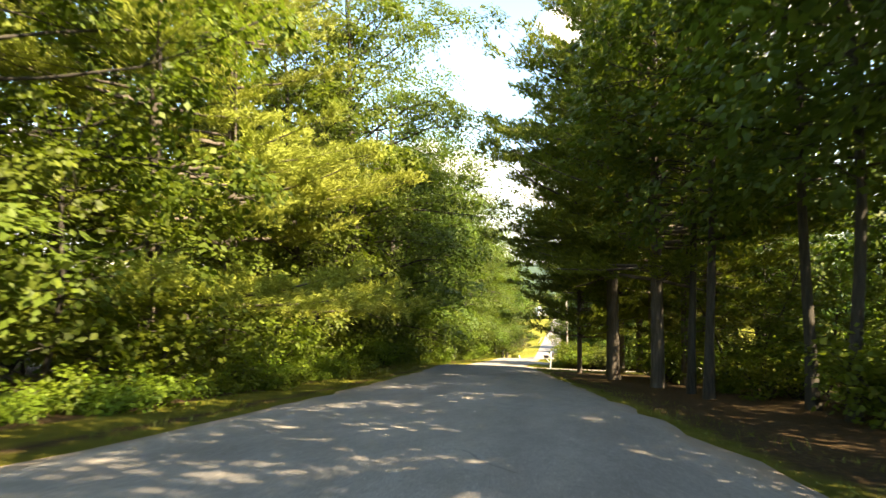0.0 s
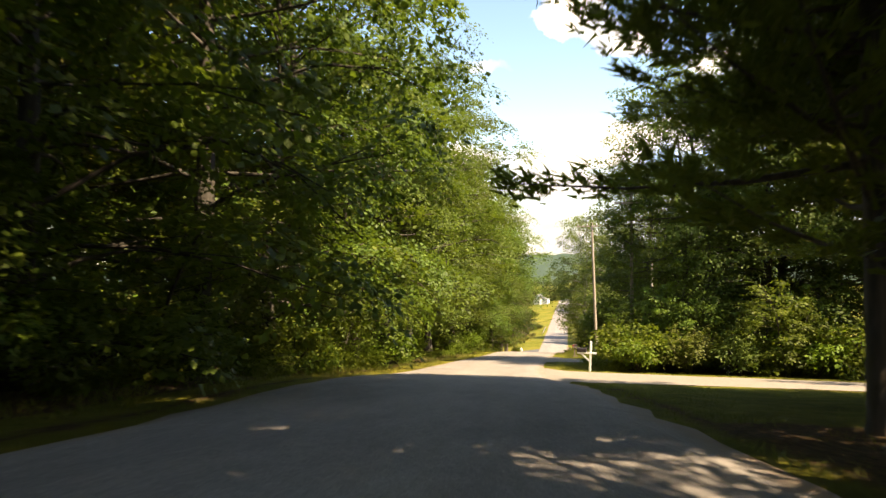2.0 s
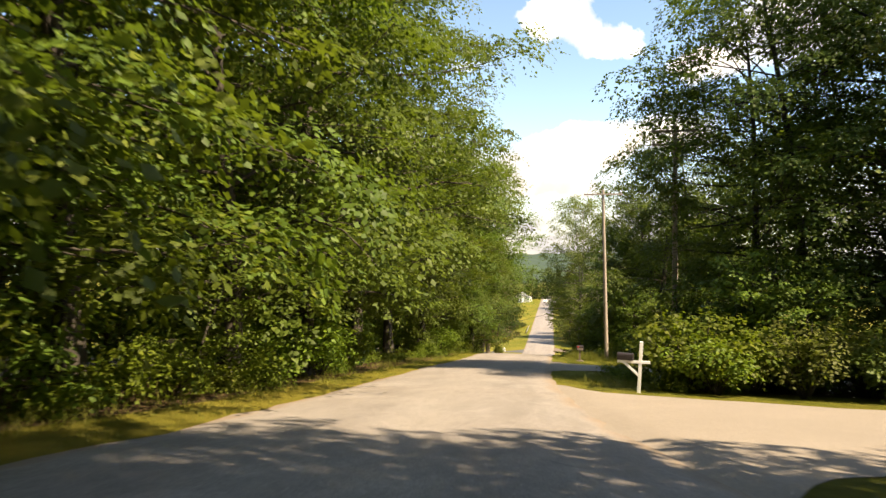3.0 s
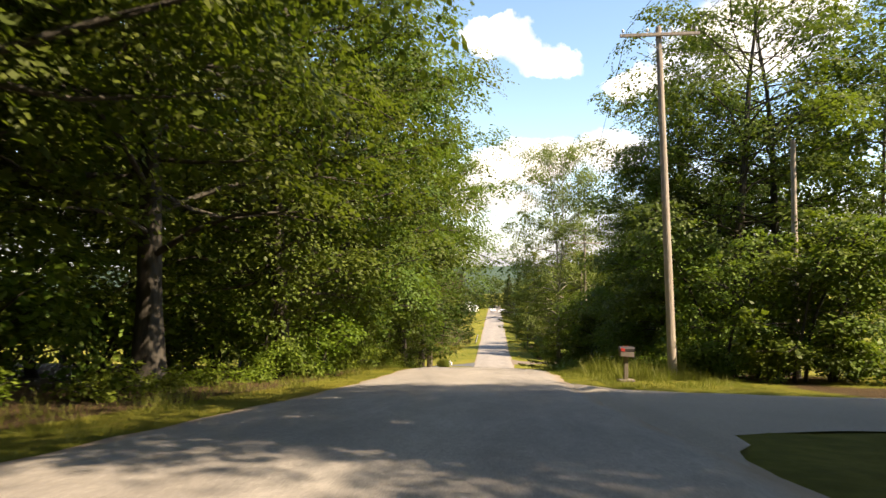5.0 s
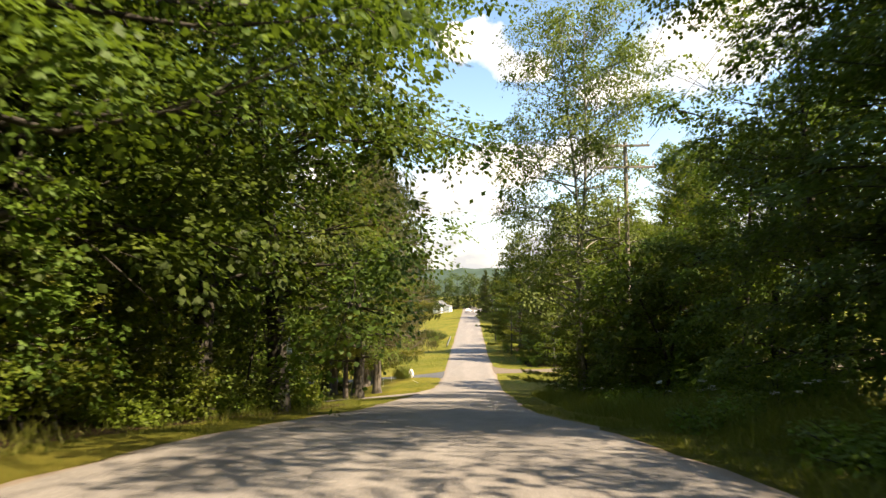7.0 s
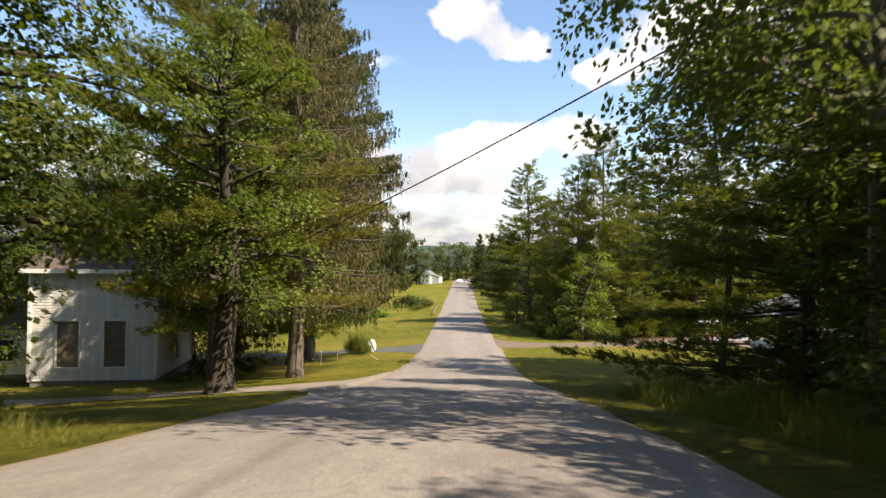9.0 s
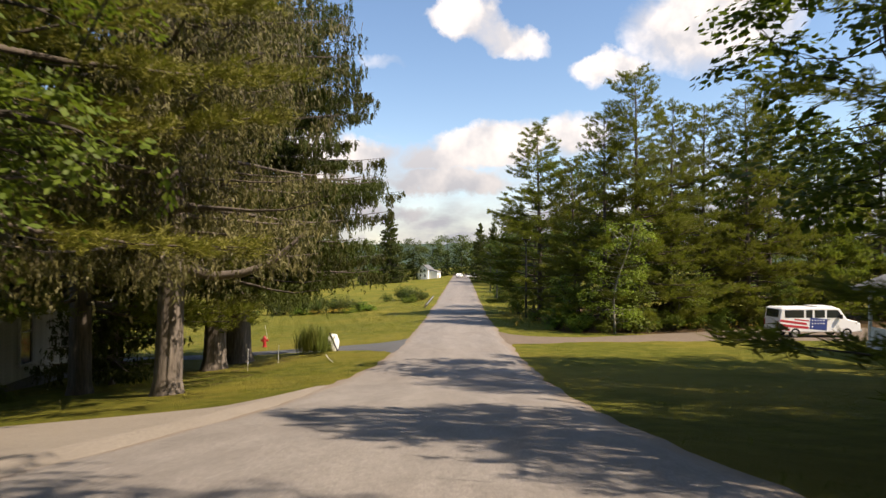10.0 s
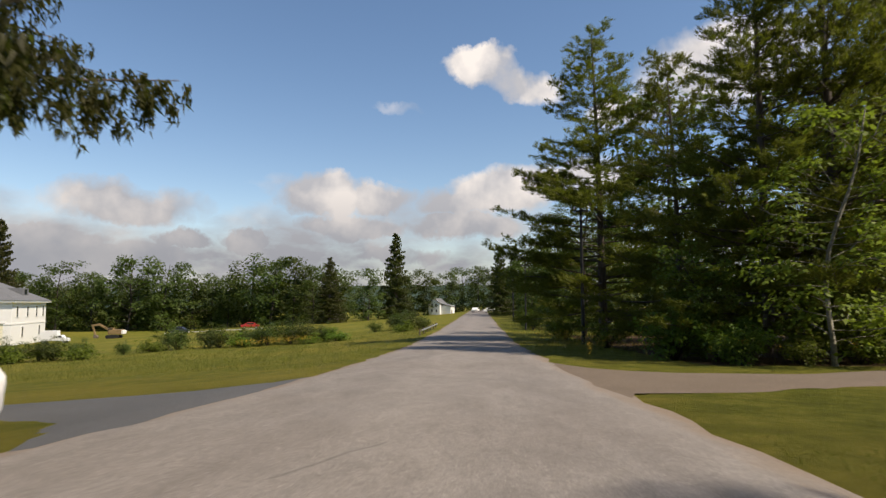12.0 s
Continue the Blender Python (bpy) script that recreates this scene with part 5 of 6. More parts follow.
def white_house():
    gx, gy = -29.4, 158.4
    gz = float(ground_z(gx, gy))
    ob = thing("house", (0, 0, 0), "white clapboard farmhouse with tall shaded windows", "house")
    ob.matrix_basis = pose(gx + 0.75, gy, 0, 0, 0, 10) @ pose(-gx, -gy, 0)
    z0, z1 = gz + 0.1, -16.3
    x0, y1 = -36.4, 166.4
    clapboard_wall(ob, (x0, gy), (gx, gy), z0 + 0.05, z1, -1)
    clapboard_wall(ob, (gx, gy), (gx, y1), z0 + 0.05, z1, 1, gable=2.2)
    for a, b in (((x0, y1), (x0, gy)), ((gx, y1), (x0, y1))):
        bm = box(bmesh.new(), math.hypot(b[0] - a[0], b[1] - a[1]), 0.2, z1 - z0, ((a[0] + b[0]) / 2, (a[1] + b[1]) / 2, (z0 + z1) / 2), (0, 0, math.degrees(math.atan2(b[1] - a[1], b[0] - a[0]))))
        part("wall", bm, SIDING, ob)
    part("foundation", box(bmesh.new(), gx - x0 - 0.1, y1 - gy - 0.1, 1.6, ((x0 + gx) / 2, (gy + y1) / 2, z0 - 0.5)), STONE, ob, "grey stone foundation")
    for x, y in ((gx + 0.01, gy - 0.01), (x0, gy - 0.01), (gx + 0.01, y1)):
        part("corner_board", box(bmesh.new(), 0.18, 0.18, z1 - z0 - 0.3, (x, y, (z0 + z1) / 2 + 0.15), bevel=0.01), TRIM_M, ob)
    gable_roof(ob, (x0 + gx) / 2, (gy + y1) / 2, gx - x0, y1 - gy, z1 + 0.02, 2.2)
    part("fascia", box(bmesh.new(), gx - x0 + 0.9, 0.05, 0.24, ((x0 + gx) / 2, gy - 0.42, z1 - 0.12), bevel=0.008), TRIM_M, ob)
    for x in (-34.3, -31.7):
        window(ob, (x, gy, -20.7), 0, 1.2, 2.7, BLIND, panes=False)
    window(ob, (gx, 162.2, -20.8), 90, 0.95, 2.8, GLASS_DARK)
    for y in (161.5, 162.6):
        window(ob, (gx, y, -17.3), 90, 0.75, 1.3, GLASS_DARK)
    # lower wing to the west
    wx = -45.0
    part("wing_wall", box(bmesh.new(), x0 - wx, 6.0, 3.0, ((wx + x0) / 2 - 0.05, 164, z0 + 1.5), bevel=0.02), SIDING, ob)
    gable_roof(ob, (wx + x0) / 2 - 0.3, 164, x0 - wx - 0.6, 6.0, z0 + 3.0, 1.5)
    for x in (-39.0, -42.5):
        window(ob, (x, 160.98, z0 + 1.5), 0, 0.9, 1.3, GLASS_DARK)


white_house()


def porch_house():
    x0, y0 = 10.7, 163.0
    gz = float(ground_z(x0, y0))
    ob = thing("house", (x0, y0, gz), "small white house with a screened corner porch", "house")
    part("wall", box(bmesh.new(), 7.0, 5.2, 3.1, (5.3, 3.3, 1.55), bevel=0.03), SIDING, ob)
    r = bmesh.new()
    prism(r, [(-0.5, 2.95), (4.2, 4.7), (9.4, 2.95), (9.4, 3.1), (4.2, 4.87), (-0.5, 3.1)], -0.5, 6.6)
    part("roof", r, SLATE, ob, "low grey roof")
    part("porch_floor", box(bmesh.new(), 1.9, 6.0, 0.35, (0.9, 3.0, 0.17), bevel=0.02), TRIM_M, ob)
    for y in (0.1, 2.0, 3.9, 5.8):
        part("porch_post", box(bmesh.new(), 0.13, 0.13, 2.7, (0.05, y, 1.6), bevel=0.01), TRIM_M, ob)
    for x in (0.95, 1.8):
        part("porch_post", box(bmesh.new(), 0.13, 0.13, 2.7, (x, 0.1, 1.6), bevel=0.01), TRIM_M, ob)
    part("porch_panel", box(bmesh.new(), 0.05, 5.6, 0.75, (0.05, 2.95, 0.72), bevel=0.01), TRIM_M, ob)
    part("porch_panel", box(bmesh.new(), 1.7, 0.05, 0.75, (0.9, 0.1, 0.72), bevel=0.01), TRIM_M, ob)
    part("porch_beam", box(bmesh.new(), 0.15, 5.9, 0.22, (0.05, 2.95, 2.95), bevel=0.01), TRIM_M, ob)
    for y in (2.0, 4.4):
        window(ob, (1.8, y, 1.8), 270, 0.9, 1.3, GLASS_DARK)


# ---- far buildings ----
CREAM = plain_material("cream_paint", (0.78, 0.74, 0.58), 0.6, wear=0.1)
SLATE = loose_material("grey_slates", (0.10, 0.105, 0.11), (0.22, 0.225, 0.235), 6)


def hip_roof(bm, lx, ly, z, rise, over):
    a, b = lx / 2 + over, ly / 2 + over
    r = max(0.5, abs(a - b))
    ridge_pts = ((-r, 0), (r, 0)) if a >= b else ((0, -r), (0, r))
    low = [bm.verts.new((sx * a, sy * b, z)) for sx, sy in ((-1, -1), (1, -1), (1, 1), (-1, 1))]
    top = [bm.verts.new((*q, z + rise)) for q in ridge_pts]
    bm.faces.new(low[::-1])
    if a >= b:
        bm.faces.new((low[0], low[1], top[1], top[0]))
        bm.faces.new((low[2], low[3], top[0], top[1]))
        bm.faces.new((low[1], low[2], top[1]))
        bm.faces.new((low[3], low[0], top[0]))
    else:
        bm.faces.new((low[1], low[2], top[1], top[0]))
        bm.faces.new((low[3], low[0], top[0], top[1]))
        bm.faces.new((low[0], low[1], top[0]))
        bm.faces.new((low[2], low[3], top[1]))
    return bm


def big_house():
    gz = float(ground_z(-104, 286))
    ob = thing("house", (-110.4, 280.4, gz), "large square white house with a grey hipped roof", "house", turn=21)
    lx, ly, h = 15.0, 20.0, -20.5 - gz
    part("wall", box(bmesh.new(), lx, ly, h, (0, 0, h / 2), bevel=0.05), TRIM_M, ob)
    part("roof", hip_roof(bmesh.new(), lx, ly, h, 4.2, 0.9), SLATE, ob, "grey slate hipped roof")
    part("cornice", box(bmesh.new(), lx + 1.5, ly + 1.5, 0.4, (0, 0, h - 0.2), bevel=0.04), TRIM_M, ob)
    d = box(bmesh.new(), 3.2, 3.6, 1.9, (4.6, 1.0, h + 1.6), bevel=0.04)
    dorm = part("dormer", d, SLATE, ob, "slate dormer on the roof")
    part("dormer_pane", box(bmesh.new(), 0.1, 1.2, 1.0, (6.25, 1.0, h + 1.8)), GLASS_DARK, dorm)
    for y in (-7.2, -1.5, 3.8, 8.0):
        window(ob, (lx / 2, y, h - 2.2), 90, 1.0, 2.0, GLASS_DARK)
    for y in (-4.0, 6.0):
        window(ob, (lx / 2, y, 2.6), 90, 1.0, 2.0, GLASS_DARK)
    for x in (-4.5, 0.5, 4.8):
        window(ob, (x, -ly / 2, h - 2.2), 0, 1.1, 2.0, GLASS_DARK)
        window(ob, (x, -ly / 2, 2.6), 0, 1.1, 2.0, GLASS_DARK)
    part("band", box(bmesh.new(), lx + 0.16, ly + 0.16, 0.3, (0, 0, 4.3), bevel=0.02), TRIM_M, ob)
    part("chimney", box(bmesh.new(), 1.0, 1.0, 2.4, (-1.5, 2.5, h + 4.0), bevel=0.03), STONE, ob)
    ob2 = thing("outbuilding", (-99.5, 262.5, float(ground_z(-99.5, 262.5))), "low cream flat-roofed outbuilding beside the house", "building", turn=21)
    part("wall", box(bmesh.new(), 10, 6, 4.4, (0, 0, 2.2), bevel=0.05), CREAM, ob2)
    part("roof", box(bmesh.new(), 10.6, 6.6, 0.3, (0, 0, 4.55), bevel=0.04), TRIM_M, ob2)
    part("door", box(bmesh.new(), 1.1, 0.12, 2.2, (1.5, -3.02, 1.1), bevel=0.02), BLIND, ob2)
    window(ob2, (4.0 - 1.0, -3.0, 2.6), 0, 1.6, 0.9, GLASS_DARK)


def far_house():
    x, y = -27.4, 372.0
    gz = float(ground_z(x, y))
    ob = thing("house", (x, y, gz), "small white two-storey house at the road's far end", "house", turn=-14)
    bm = bmesh.new()
    prism(bm, [(-2.6, 0), (2.6, 0), (2.6, 4.8), (0, 6.6), (-2.6, 4.8)], -4.5, 4.5)
    part("wall", bm, TRIM_M, ob)
    r = bmesh.new()
    for s in (-1, 1):
        prism(r, [(0, 6.62), (s * 3.0, 4.55), (s * 3.0, 4.75), (0, 6.85)], -4.8, 4.8)
    part("roof", r, SLATE, ob, "grey roof")
    part("annex_wall", box(bmesh.new(), 4.6, 6, 3.8, (4.6, 0.5, 1.9), bevel=0.03), TRIM_M, ob)
    part("annex_roof", box(bmesh.new(), 5.2, 6.8, 0.3, (4.7, 0.5, 4.1), (0, 14, 0), 0.03), SLATE, ob)
    part("porch_roof", box(bmesh.new(), 2.2, 5, 0.2, (-3.6, 0, 2.8), (0, -8, 0), 0.02), SLATE, ob)
    for yy in (-2.0, 2.0):
        part("porch_post", box(bmesh.new(), 0.18, 0.18, 2.7, (-4.5, yy, 1.35), bevel=0.01), TRIM_M, ob)
    for xx, z in ((-1.1, 1.7), (1.1, 1.7), (-0.9, 4.0), (0.9, 4.0)):
        window(ob, (xx, -4.5, z), 0, 0.8, 1.2, GLASS_DARK)
    part("door", box(bmesh.new(), 0.1, 1.0, 2.1, (6.95, -1.0, 1.05), bevel=0.01), BLIND, ob)
    ob.scale = (0.76, 0.76, 0.8)


big_house()
far_house()
porch_house()

# ---- vehicles ----
RUBBER = plain_material("tyre_rubber", (0.02, 0.02, 0.021), 0.85, wear=0.3)
RIM = plain_material("steel_rim", (0.5, 0.5, 0.5), 0.35, 0.8, 0.2)
VAN_WHITE = plain_material("white_van_paint", (0.80, 0.80, 0.80), 0.3, wear=0.06, spec=0.5)
FLAG_RED = plain_material("red_van_stripe", (0.45, 0.035, 0.05), 0.35, wear=0.1)
FLAG_BLUE = plain_material("blue_van_panel", (0.035, 0.06, 0.22), 0.35, wear=0.15)
AMBER = plain_material("red_lamp_glass", (0.4, 0.03, 0.02), 0.2)


def wheel(parent, at, radius, width, turn=0.0):
    """A wheel whose axle lies along the vehicle's y: tyre and dished rim."""
    prof = [(radius * 0.60, -width / 2), (radius * 0.93, -width / 2), (radius, -width * 0.36), (radius, width * 0.36), (radius * 0.93, width / 2), (radius * 0.60, width / 2)]
    verts, faces = [], []
    n = 24
    for i in range(n):
        a = 2 * math.pi * i / n
        verts += [(at[0] + r * math.cos(a), at[1] + w, at[2] + r * math.sin(a)) for r, w in prof]
    m = len(prof)
    for i in range(n):
        j = (i + 1) % n
        for k in range(m):
            l = (k + 1) % m
            faces.append((i * m + k, j * m + k, j * m + l, i * m + l))
    tyre = part("wheel", mesh_from("wheel", verts, faces, RUBBER, True), None, parent)
    bm = rod(bmesh.new(), (at[0], at[1] - width * 0.4, at[2]), (at[0], at[1] + width * 0.4, at[2]), radius * 0.61, radius * 0.61, 20)
    rod(bm, (at[0], at[1] - width * 0.5, at[2]), (at[0], at[1] + width * 0.5, at[2]), radius * 0.2, radius * 0.2, 12)
    part("rim", bm, RIM, tyre)
    return tyre


def passenger_van():
    x = 11.2
    p = Vector((x, 180.4, float(ground_z(x, 180.4)) + 0.03))
    ob = thing("passenger_van", p, "white passenger van with red stripes and a blue panel", "van", turn=4)
    W = 1.95
    bm = bmesh.new()
    prism(bm, [(0.0, 0.5), (0.0, 1.15), (0.06, 1.3), (0.18, 2.0), (0.34, 2.1), (4.0, 2.12), (4.25, 2.04), (4.75, 1.33), (5.5, 1.16), (5.7, 0.98), (5.72, 0.48), (5.3, 0.42), (0.4, 0.42)], -W / 2, W / 2)
    edges = [e for e in bm.edges if abs(e.verts[0].co.y - e.verts[1].co.y) < 0.01]
    bmesh.ops.bevel(bm, geom=edges, offset=0.09, segments=3, affect="EDGES", profile=0.6)
    body = part("body", bm, VAN_WHITE, ob)
    s = -W / 2 - 0.004
    for x0, x1 in ((0.42, 1.75), (1.9, 2.35), (2.5, 3.2)):
        g = box(bmesh.new(), x1 - x0, 0.014, 0.52, ((x0 + x1) / 2, s, 1.68), bevel=0.006)
        part("side_window", g, GLASS_DARK, body, "dark tinted window")
    bm = bmesh.new()
    prism(bm, [(3.35, 1.42), (4.45, 1.42), (4.12, 1.94), (3.35, 1.94)], s - 0.007, s + 0.007)
    part("side_window", bm, GLASS_DARK, body, "dark tinted window")
    part("rear_window", box(bmesh.new(), 0.012, 1.5, 0.55, (0.105, 0, 1.68), (0, 9.7, 0), 0.005), GLASS_DARK, body)
    part("windscreen", box(bmesh.new(), 0.012, 1.6, 0.82, (4.52, 0, 1.69), (0, -35, 0), 0.005), GLASS_DARK, body)
    # painted flag: slanting red stripes and a blue patch with pale spots
    for x0, z0, x1, z1, k in ((0.06, 1.30, 1.95, 1.06, 0.15), (0.06, 1.00, 2.05, 0.80, 0.16), (0.06, 0.74, 0.75, 0.66, 0.14), (1.1, 1.34, 2.1, 1.24, 0.08)):
        st = bmesh.new()
        prism(st, [(x0, z0), (x0, z0 - k), (x1, z1 - k), (x1, z1)], s - 0.004, s + 0.002)
        part("stripe", st, FLAG_RED, body, "painted red stripe")
    blue = part("panel", box(bmesh.new(), 1.2, 0.008, 0.78, (2.75, s, 0.98), (0, 5, 0), 0.003), FLAG_BLUE, body, "painted blue panel")
    for i in range(11):
        x1, z1 = 2.32 + 0.2 * (i % 5), 1.24 - 0.22 * (i // 5)
        part("spot", rod(bmesh.new(), (x1, s - 0.008, z1), (x1, s, z1), 0.055, 0.055, 5), VAN_WHITE, blue)
    part("rear_bumper", box(bmesh.new(), 0.16, 1.9, 0.2, (-0.05, 0, 0.52), bevel=0.03), RIM, body)
    part("front_bumper", box(bmesh.new(), 0.16, 1.9, 0.22, (5.74, 0, 0.52), bevel=0.03), RIM, body)
    for sy in (-1, 1):
        part("tail_lamp", box(bmesh.new(), 0.06, 0.16, 0.42, (0.015, sy * 0.84, 1.0), (0, 3, 0), 0.02), AMBER, body, "red tail lamp")
        part("mirror", box(bmesh.new(), 0.12, 0.2, 0.3, (4.25, sy * 1.12, 1.5), bevel=0.03), DARK_METAL, body)
        part("headlight", box(bmesh.new(), 0.05, 0.3, 0.2, (5.68, sy * 0.72, 0.86), bevel=0.02), GLASS_DARK, body)
    part("door_handle", box(bmesh.new(), 0.16, 0.03, 0.04, (3.45, s - 0.015, 1.3), bevel=0.008), DARK_METAL, body)
    part("roof_rack", box(bmesh.new(), 1.2, 1.5, 0.05, (3.4, 0, 2.16), bevel=0.02), VAN_WHITE, body)
    for wx in (1.15, 4.75):
        for sy in (-1, 1):
            wheel(ob, (wx, sy * 0.86, 0.36), 0.36, 0.24)


def box_truck():
    p = Vector((-92.5, 274.5, float(ground_z(-92.5, 274.5))))
    ob = thing("box_truck", p, "white box truck parked open beside the house", "truck", turn=15)
    part("cargo_box", box(bmesh.new(), 4.4, 2.4, 2.6, (0, 0, 2.1), bevel=0.05), VAN_WHITE, ob)
    # dark sheet on the solid box stands for shade inside the open back
    part("cargo_shade_panel", box(bmesh.new(), 0.05, 2.1, 2.2, (-2.2, 0, 2.0), bevel=0.01), BLIND, ob, "dark panel standing for shade in the truck's open back")
    bm = bmesh.new()
    prism(bm, [(2.3, 0.7), (2.3, 2.2), (3.3, 2.2), (3.9, 1.5), (4.9, 1.35), (5.0, 0.7)], -1.05, 1.05)
    cab = part("cab", bm, VAN_WHITE, ob)
    part("cab_window", box(bmesh.new(), 0.8, 2.14, 0.55, (2.95, 0, 1.85), bevel=0.03), GLASS_DARK, cab)
    for x in (-1.3, 4.0):
        for s in (-1, 1):
            wheel(ob, (x, s * 0.95, 0.45), 0.45, 0.28)
    ob.scale = (0.66, 0.66, 0.72)


MACHINE = plain_material("worn_yellow_machine_paint", (0.30, 0.20, 0.09), 0.55, wear=0.45, scale=2)


def excavator():
    x, y = -89.6, 290.0
    ob = thing("excavator", (x, y, float(ground_z(x, y))), "yellow-brown excavator with a folded boom on the grass", "excavator", turn=8)
    for s in (-1, 1):
        t = bmesh.new()
        prism(t, [(-1.9, 0.45), (-1.6, 0.9), (1.6, 0.9), (1.9, 0.45), (1.6, 0.02), (-1.6, 0.02)], s * 1.1 - 0.28, s * 1.1 + 0.28)
        part("track", t, RUBBER, ob)
    part("house_body", box(bmesh.new(), 3.6, 2.4, 1.3, (0.7, 0, 1.75), bevel=0.12), MACHINE, ob)
    cab = part("cab", box(bmesh.new(), 1.4, 1.1, 1.7, (-0.6, -0.6, 2.0), bevel=0.1), MACHINE, ob)
    part("cab_window", box(bmesh.new(), 1.1, 1.14, 0.8, (-0.65, -0.6, 2.4), bevel=0.03), GLASS_DARK, cab)
    part("counterweight", box(bmesh.new(), 0.8, 2.3, 1.0, (2.6, 0, 1.7), bevel=0.15), VAN_WHITE, ob)
    b = bmesh.new()
    prism(b, [(-0.8, 1.6), (-0.9, 2.2), (-4.2, 4.1), (-6.3, 3.6), (-6.2, 3.2), (-4.2, 3.5)], -0.2, 0.2)
    part("boom", b, MACHINE, ob)
    b = bmesh.new()
    prism(b, [(-6.4, 3.8), (-5.9, 3.7), (-5.0, 0.9), (-5.4, 0.8)], -0.16, 0.16)
    part("stick", b, MACHINE, ob)
    b = bmesh.new()
    prism(b, [(-5.6, 0.1), (-5.5, 1.0), (-4.9, 1.0), (-4.4, 0.5), (-4.6, 0.02)], -0.5, 0.5)
    part("bucket", b, OLD_WOOD, ob)
    ob.scale = (0.74, 0.74, 0.78)


def far_car(x, y, turn, paint, label):
    ob = thing("car", (x, y, float(ground_z(x, y)) + 0.1), label, "car", "far cars", turn=turn)
    bm = bmesh.new()
    prism(bm, [(-2.2, 0.35), (-2.25, 0.85), (-1.5, 0.95), (-0.9, 1.45), (0.8, 1.45), (1.4, 0.95), (2.2, 0.8), (2.25, 0.35)], -0.88, 0.88)
    bmesh.ops.bevel(bm, geom=list(bm.edges), offset=0.05, segments=2, affect="EDGES")
    body = part("body", bm, paint, ob)
    part("glass", box(bmesh.new(), 1.7, 1.78, 0.36, (-0.05, 0, 1.2), bevel=0.02), GLASS_DARK, body)
    for wx in (-1.4, 1.4):
        for s in (-1, 1):
            wheel(ob, (wx, s * 0.78, 0.33), 0.33, 0.2)


passenger_van()
box_truck()
excavator()
far_car(-14.2, 356, 80, VAN_WHITE, "white car parked at the road's far end")
far_car(-9.6, 352, 10, VAN_WHITE, "white car standing across the road's far end")
far_car(-80.5, 300, 15, plain_material("dark_blue_car_paint", (0.03, 0.04, 0.07), 0.3, wear=0.1), "dark blue car parked beyond the field")
far_car(-68.5, 312, 20, RED, "red car parked beyond the field")

# ---- roadside things on the west ----
HYD_RED = plain_material("red_hydrant_paint", (0.40, 0.03, 0.03), 0.5, wear=0.3)


def hydrant():
    p = spot(-13.6, 179.2)
    ob = thing("fire_hydrant", p, "red fire hydrant standing in the grass", "hydrant")
    b = rod(bmesh.new(), (0, 0, -0.1), (0, 0, 0.62), 0.12, 0.11, 14)
    rod(b, (0, 0, 0.02), (0, 0, 0.07), 0.19, 0.19, 14)
    rod(b, (0, 0, 0.60), (0, 0, 0.65), 0.17, 0.17, 14)
    part("barrel", b, HYD_RED, ob)
    c = rod(bmesh.new(), (0, 0, 0.65), (0, 0, 0.78), 0.14, 0.07, 14)
    rod(c, (0, 0, 0.78), (0, 0, 0.84), 0.035, 0.035, 6)
    part("bonnet", c, HYD_RED, ob)
    for v in ((0.24, 0, 0), (-0.24, 0, 0), (0, -0.26, 0)):
        n = rod(bmesh.new(), (0, 0, 0.48), (v[0], v[1], 0.48), 0.065, 0.065, 10)
        rod(n, (v[0] * 0.85, v[1] * 0.85, 0.48), (v[0] * 1.1, v[1] * 1.1, 0.48), 0.085, 0.085, 8)
        part("nozzle", n, HYD_RED, ob)
    f = rod(bmesh.new(), (0.2, 0, 0.6), (0.02, 0, 1.55), 0.012, 0.008, 6)
    part("marker_rod", f, WHITE_PAINT, ob, "thin white marker rod")


def boulder():
    p = spot(-7.15, 171.7)
    g = np.random.default_rng(4)
    bm = bmesh.new()
    bmesh.ops.create_icosphere(bm, subdivisions=5, radius=1.0)
    for q in bm.faces:
        q.smooth = True
    for v in bm.verts:
        k = 1 + 0.03 * noise.noise(v.co * 14) + 0.16 * noise.noise(v.co * 1.7) + 0.05 * noise.noise(v.co * 5)
        v.co = Vector((v.co.x * 0.38 * k, v.co.y * 0.34 * k, 0.42 + v.co.z * 0.58 * k))
    ob = thing("boulder", p, "white-painted standing boulder beside tall grass", "boulder")
    part("stone", bm, plain_material("white_stone", (0.72, 0.72, 0.70), 0.8, wear=0.2, scale=3), ob)
    q = thing("leaning_post", p + Vector((0.15, -0.45, 0)), "dark post leaning against a white boulder", "post")
    part("post", box(bmesh.new(), 0.07, 0.05, 1.25, (0.0, 0, 0.55), (0, -24, 0), 0.006), DARK_METAL, q)


def clump_grass(name, places, label, blades_n, height, category="grass"):
    """Tall ornamental grass: arching blades from a crown."""
    ob = thing(name, places, label, category)
    g = np.random.default_rng(12)
    n = blades_n
    base = np.stack([g.normal(0, 0.2, n), g.normal(0, 0.2, n), np.zeros(n)], 1)
    way = np.stack([g.normal(0, 0.15, n) + base[:, 0] * 0.4, g.normal(0, 0.15, n) + base[:, 1] * 0.4, np.ones(n)], 1)
    v, f = blades(base, way, g.normal(0, 1, (n, 3)), height * g.uniform(0.6, 1.15, n), np.full(n, 0.022))
    part("tuft", fast_mesh("tuft", v, f, REED), None, ob)
    return ob


hydrant()
boulder()
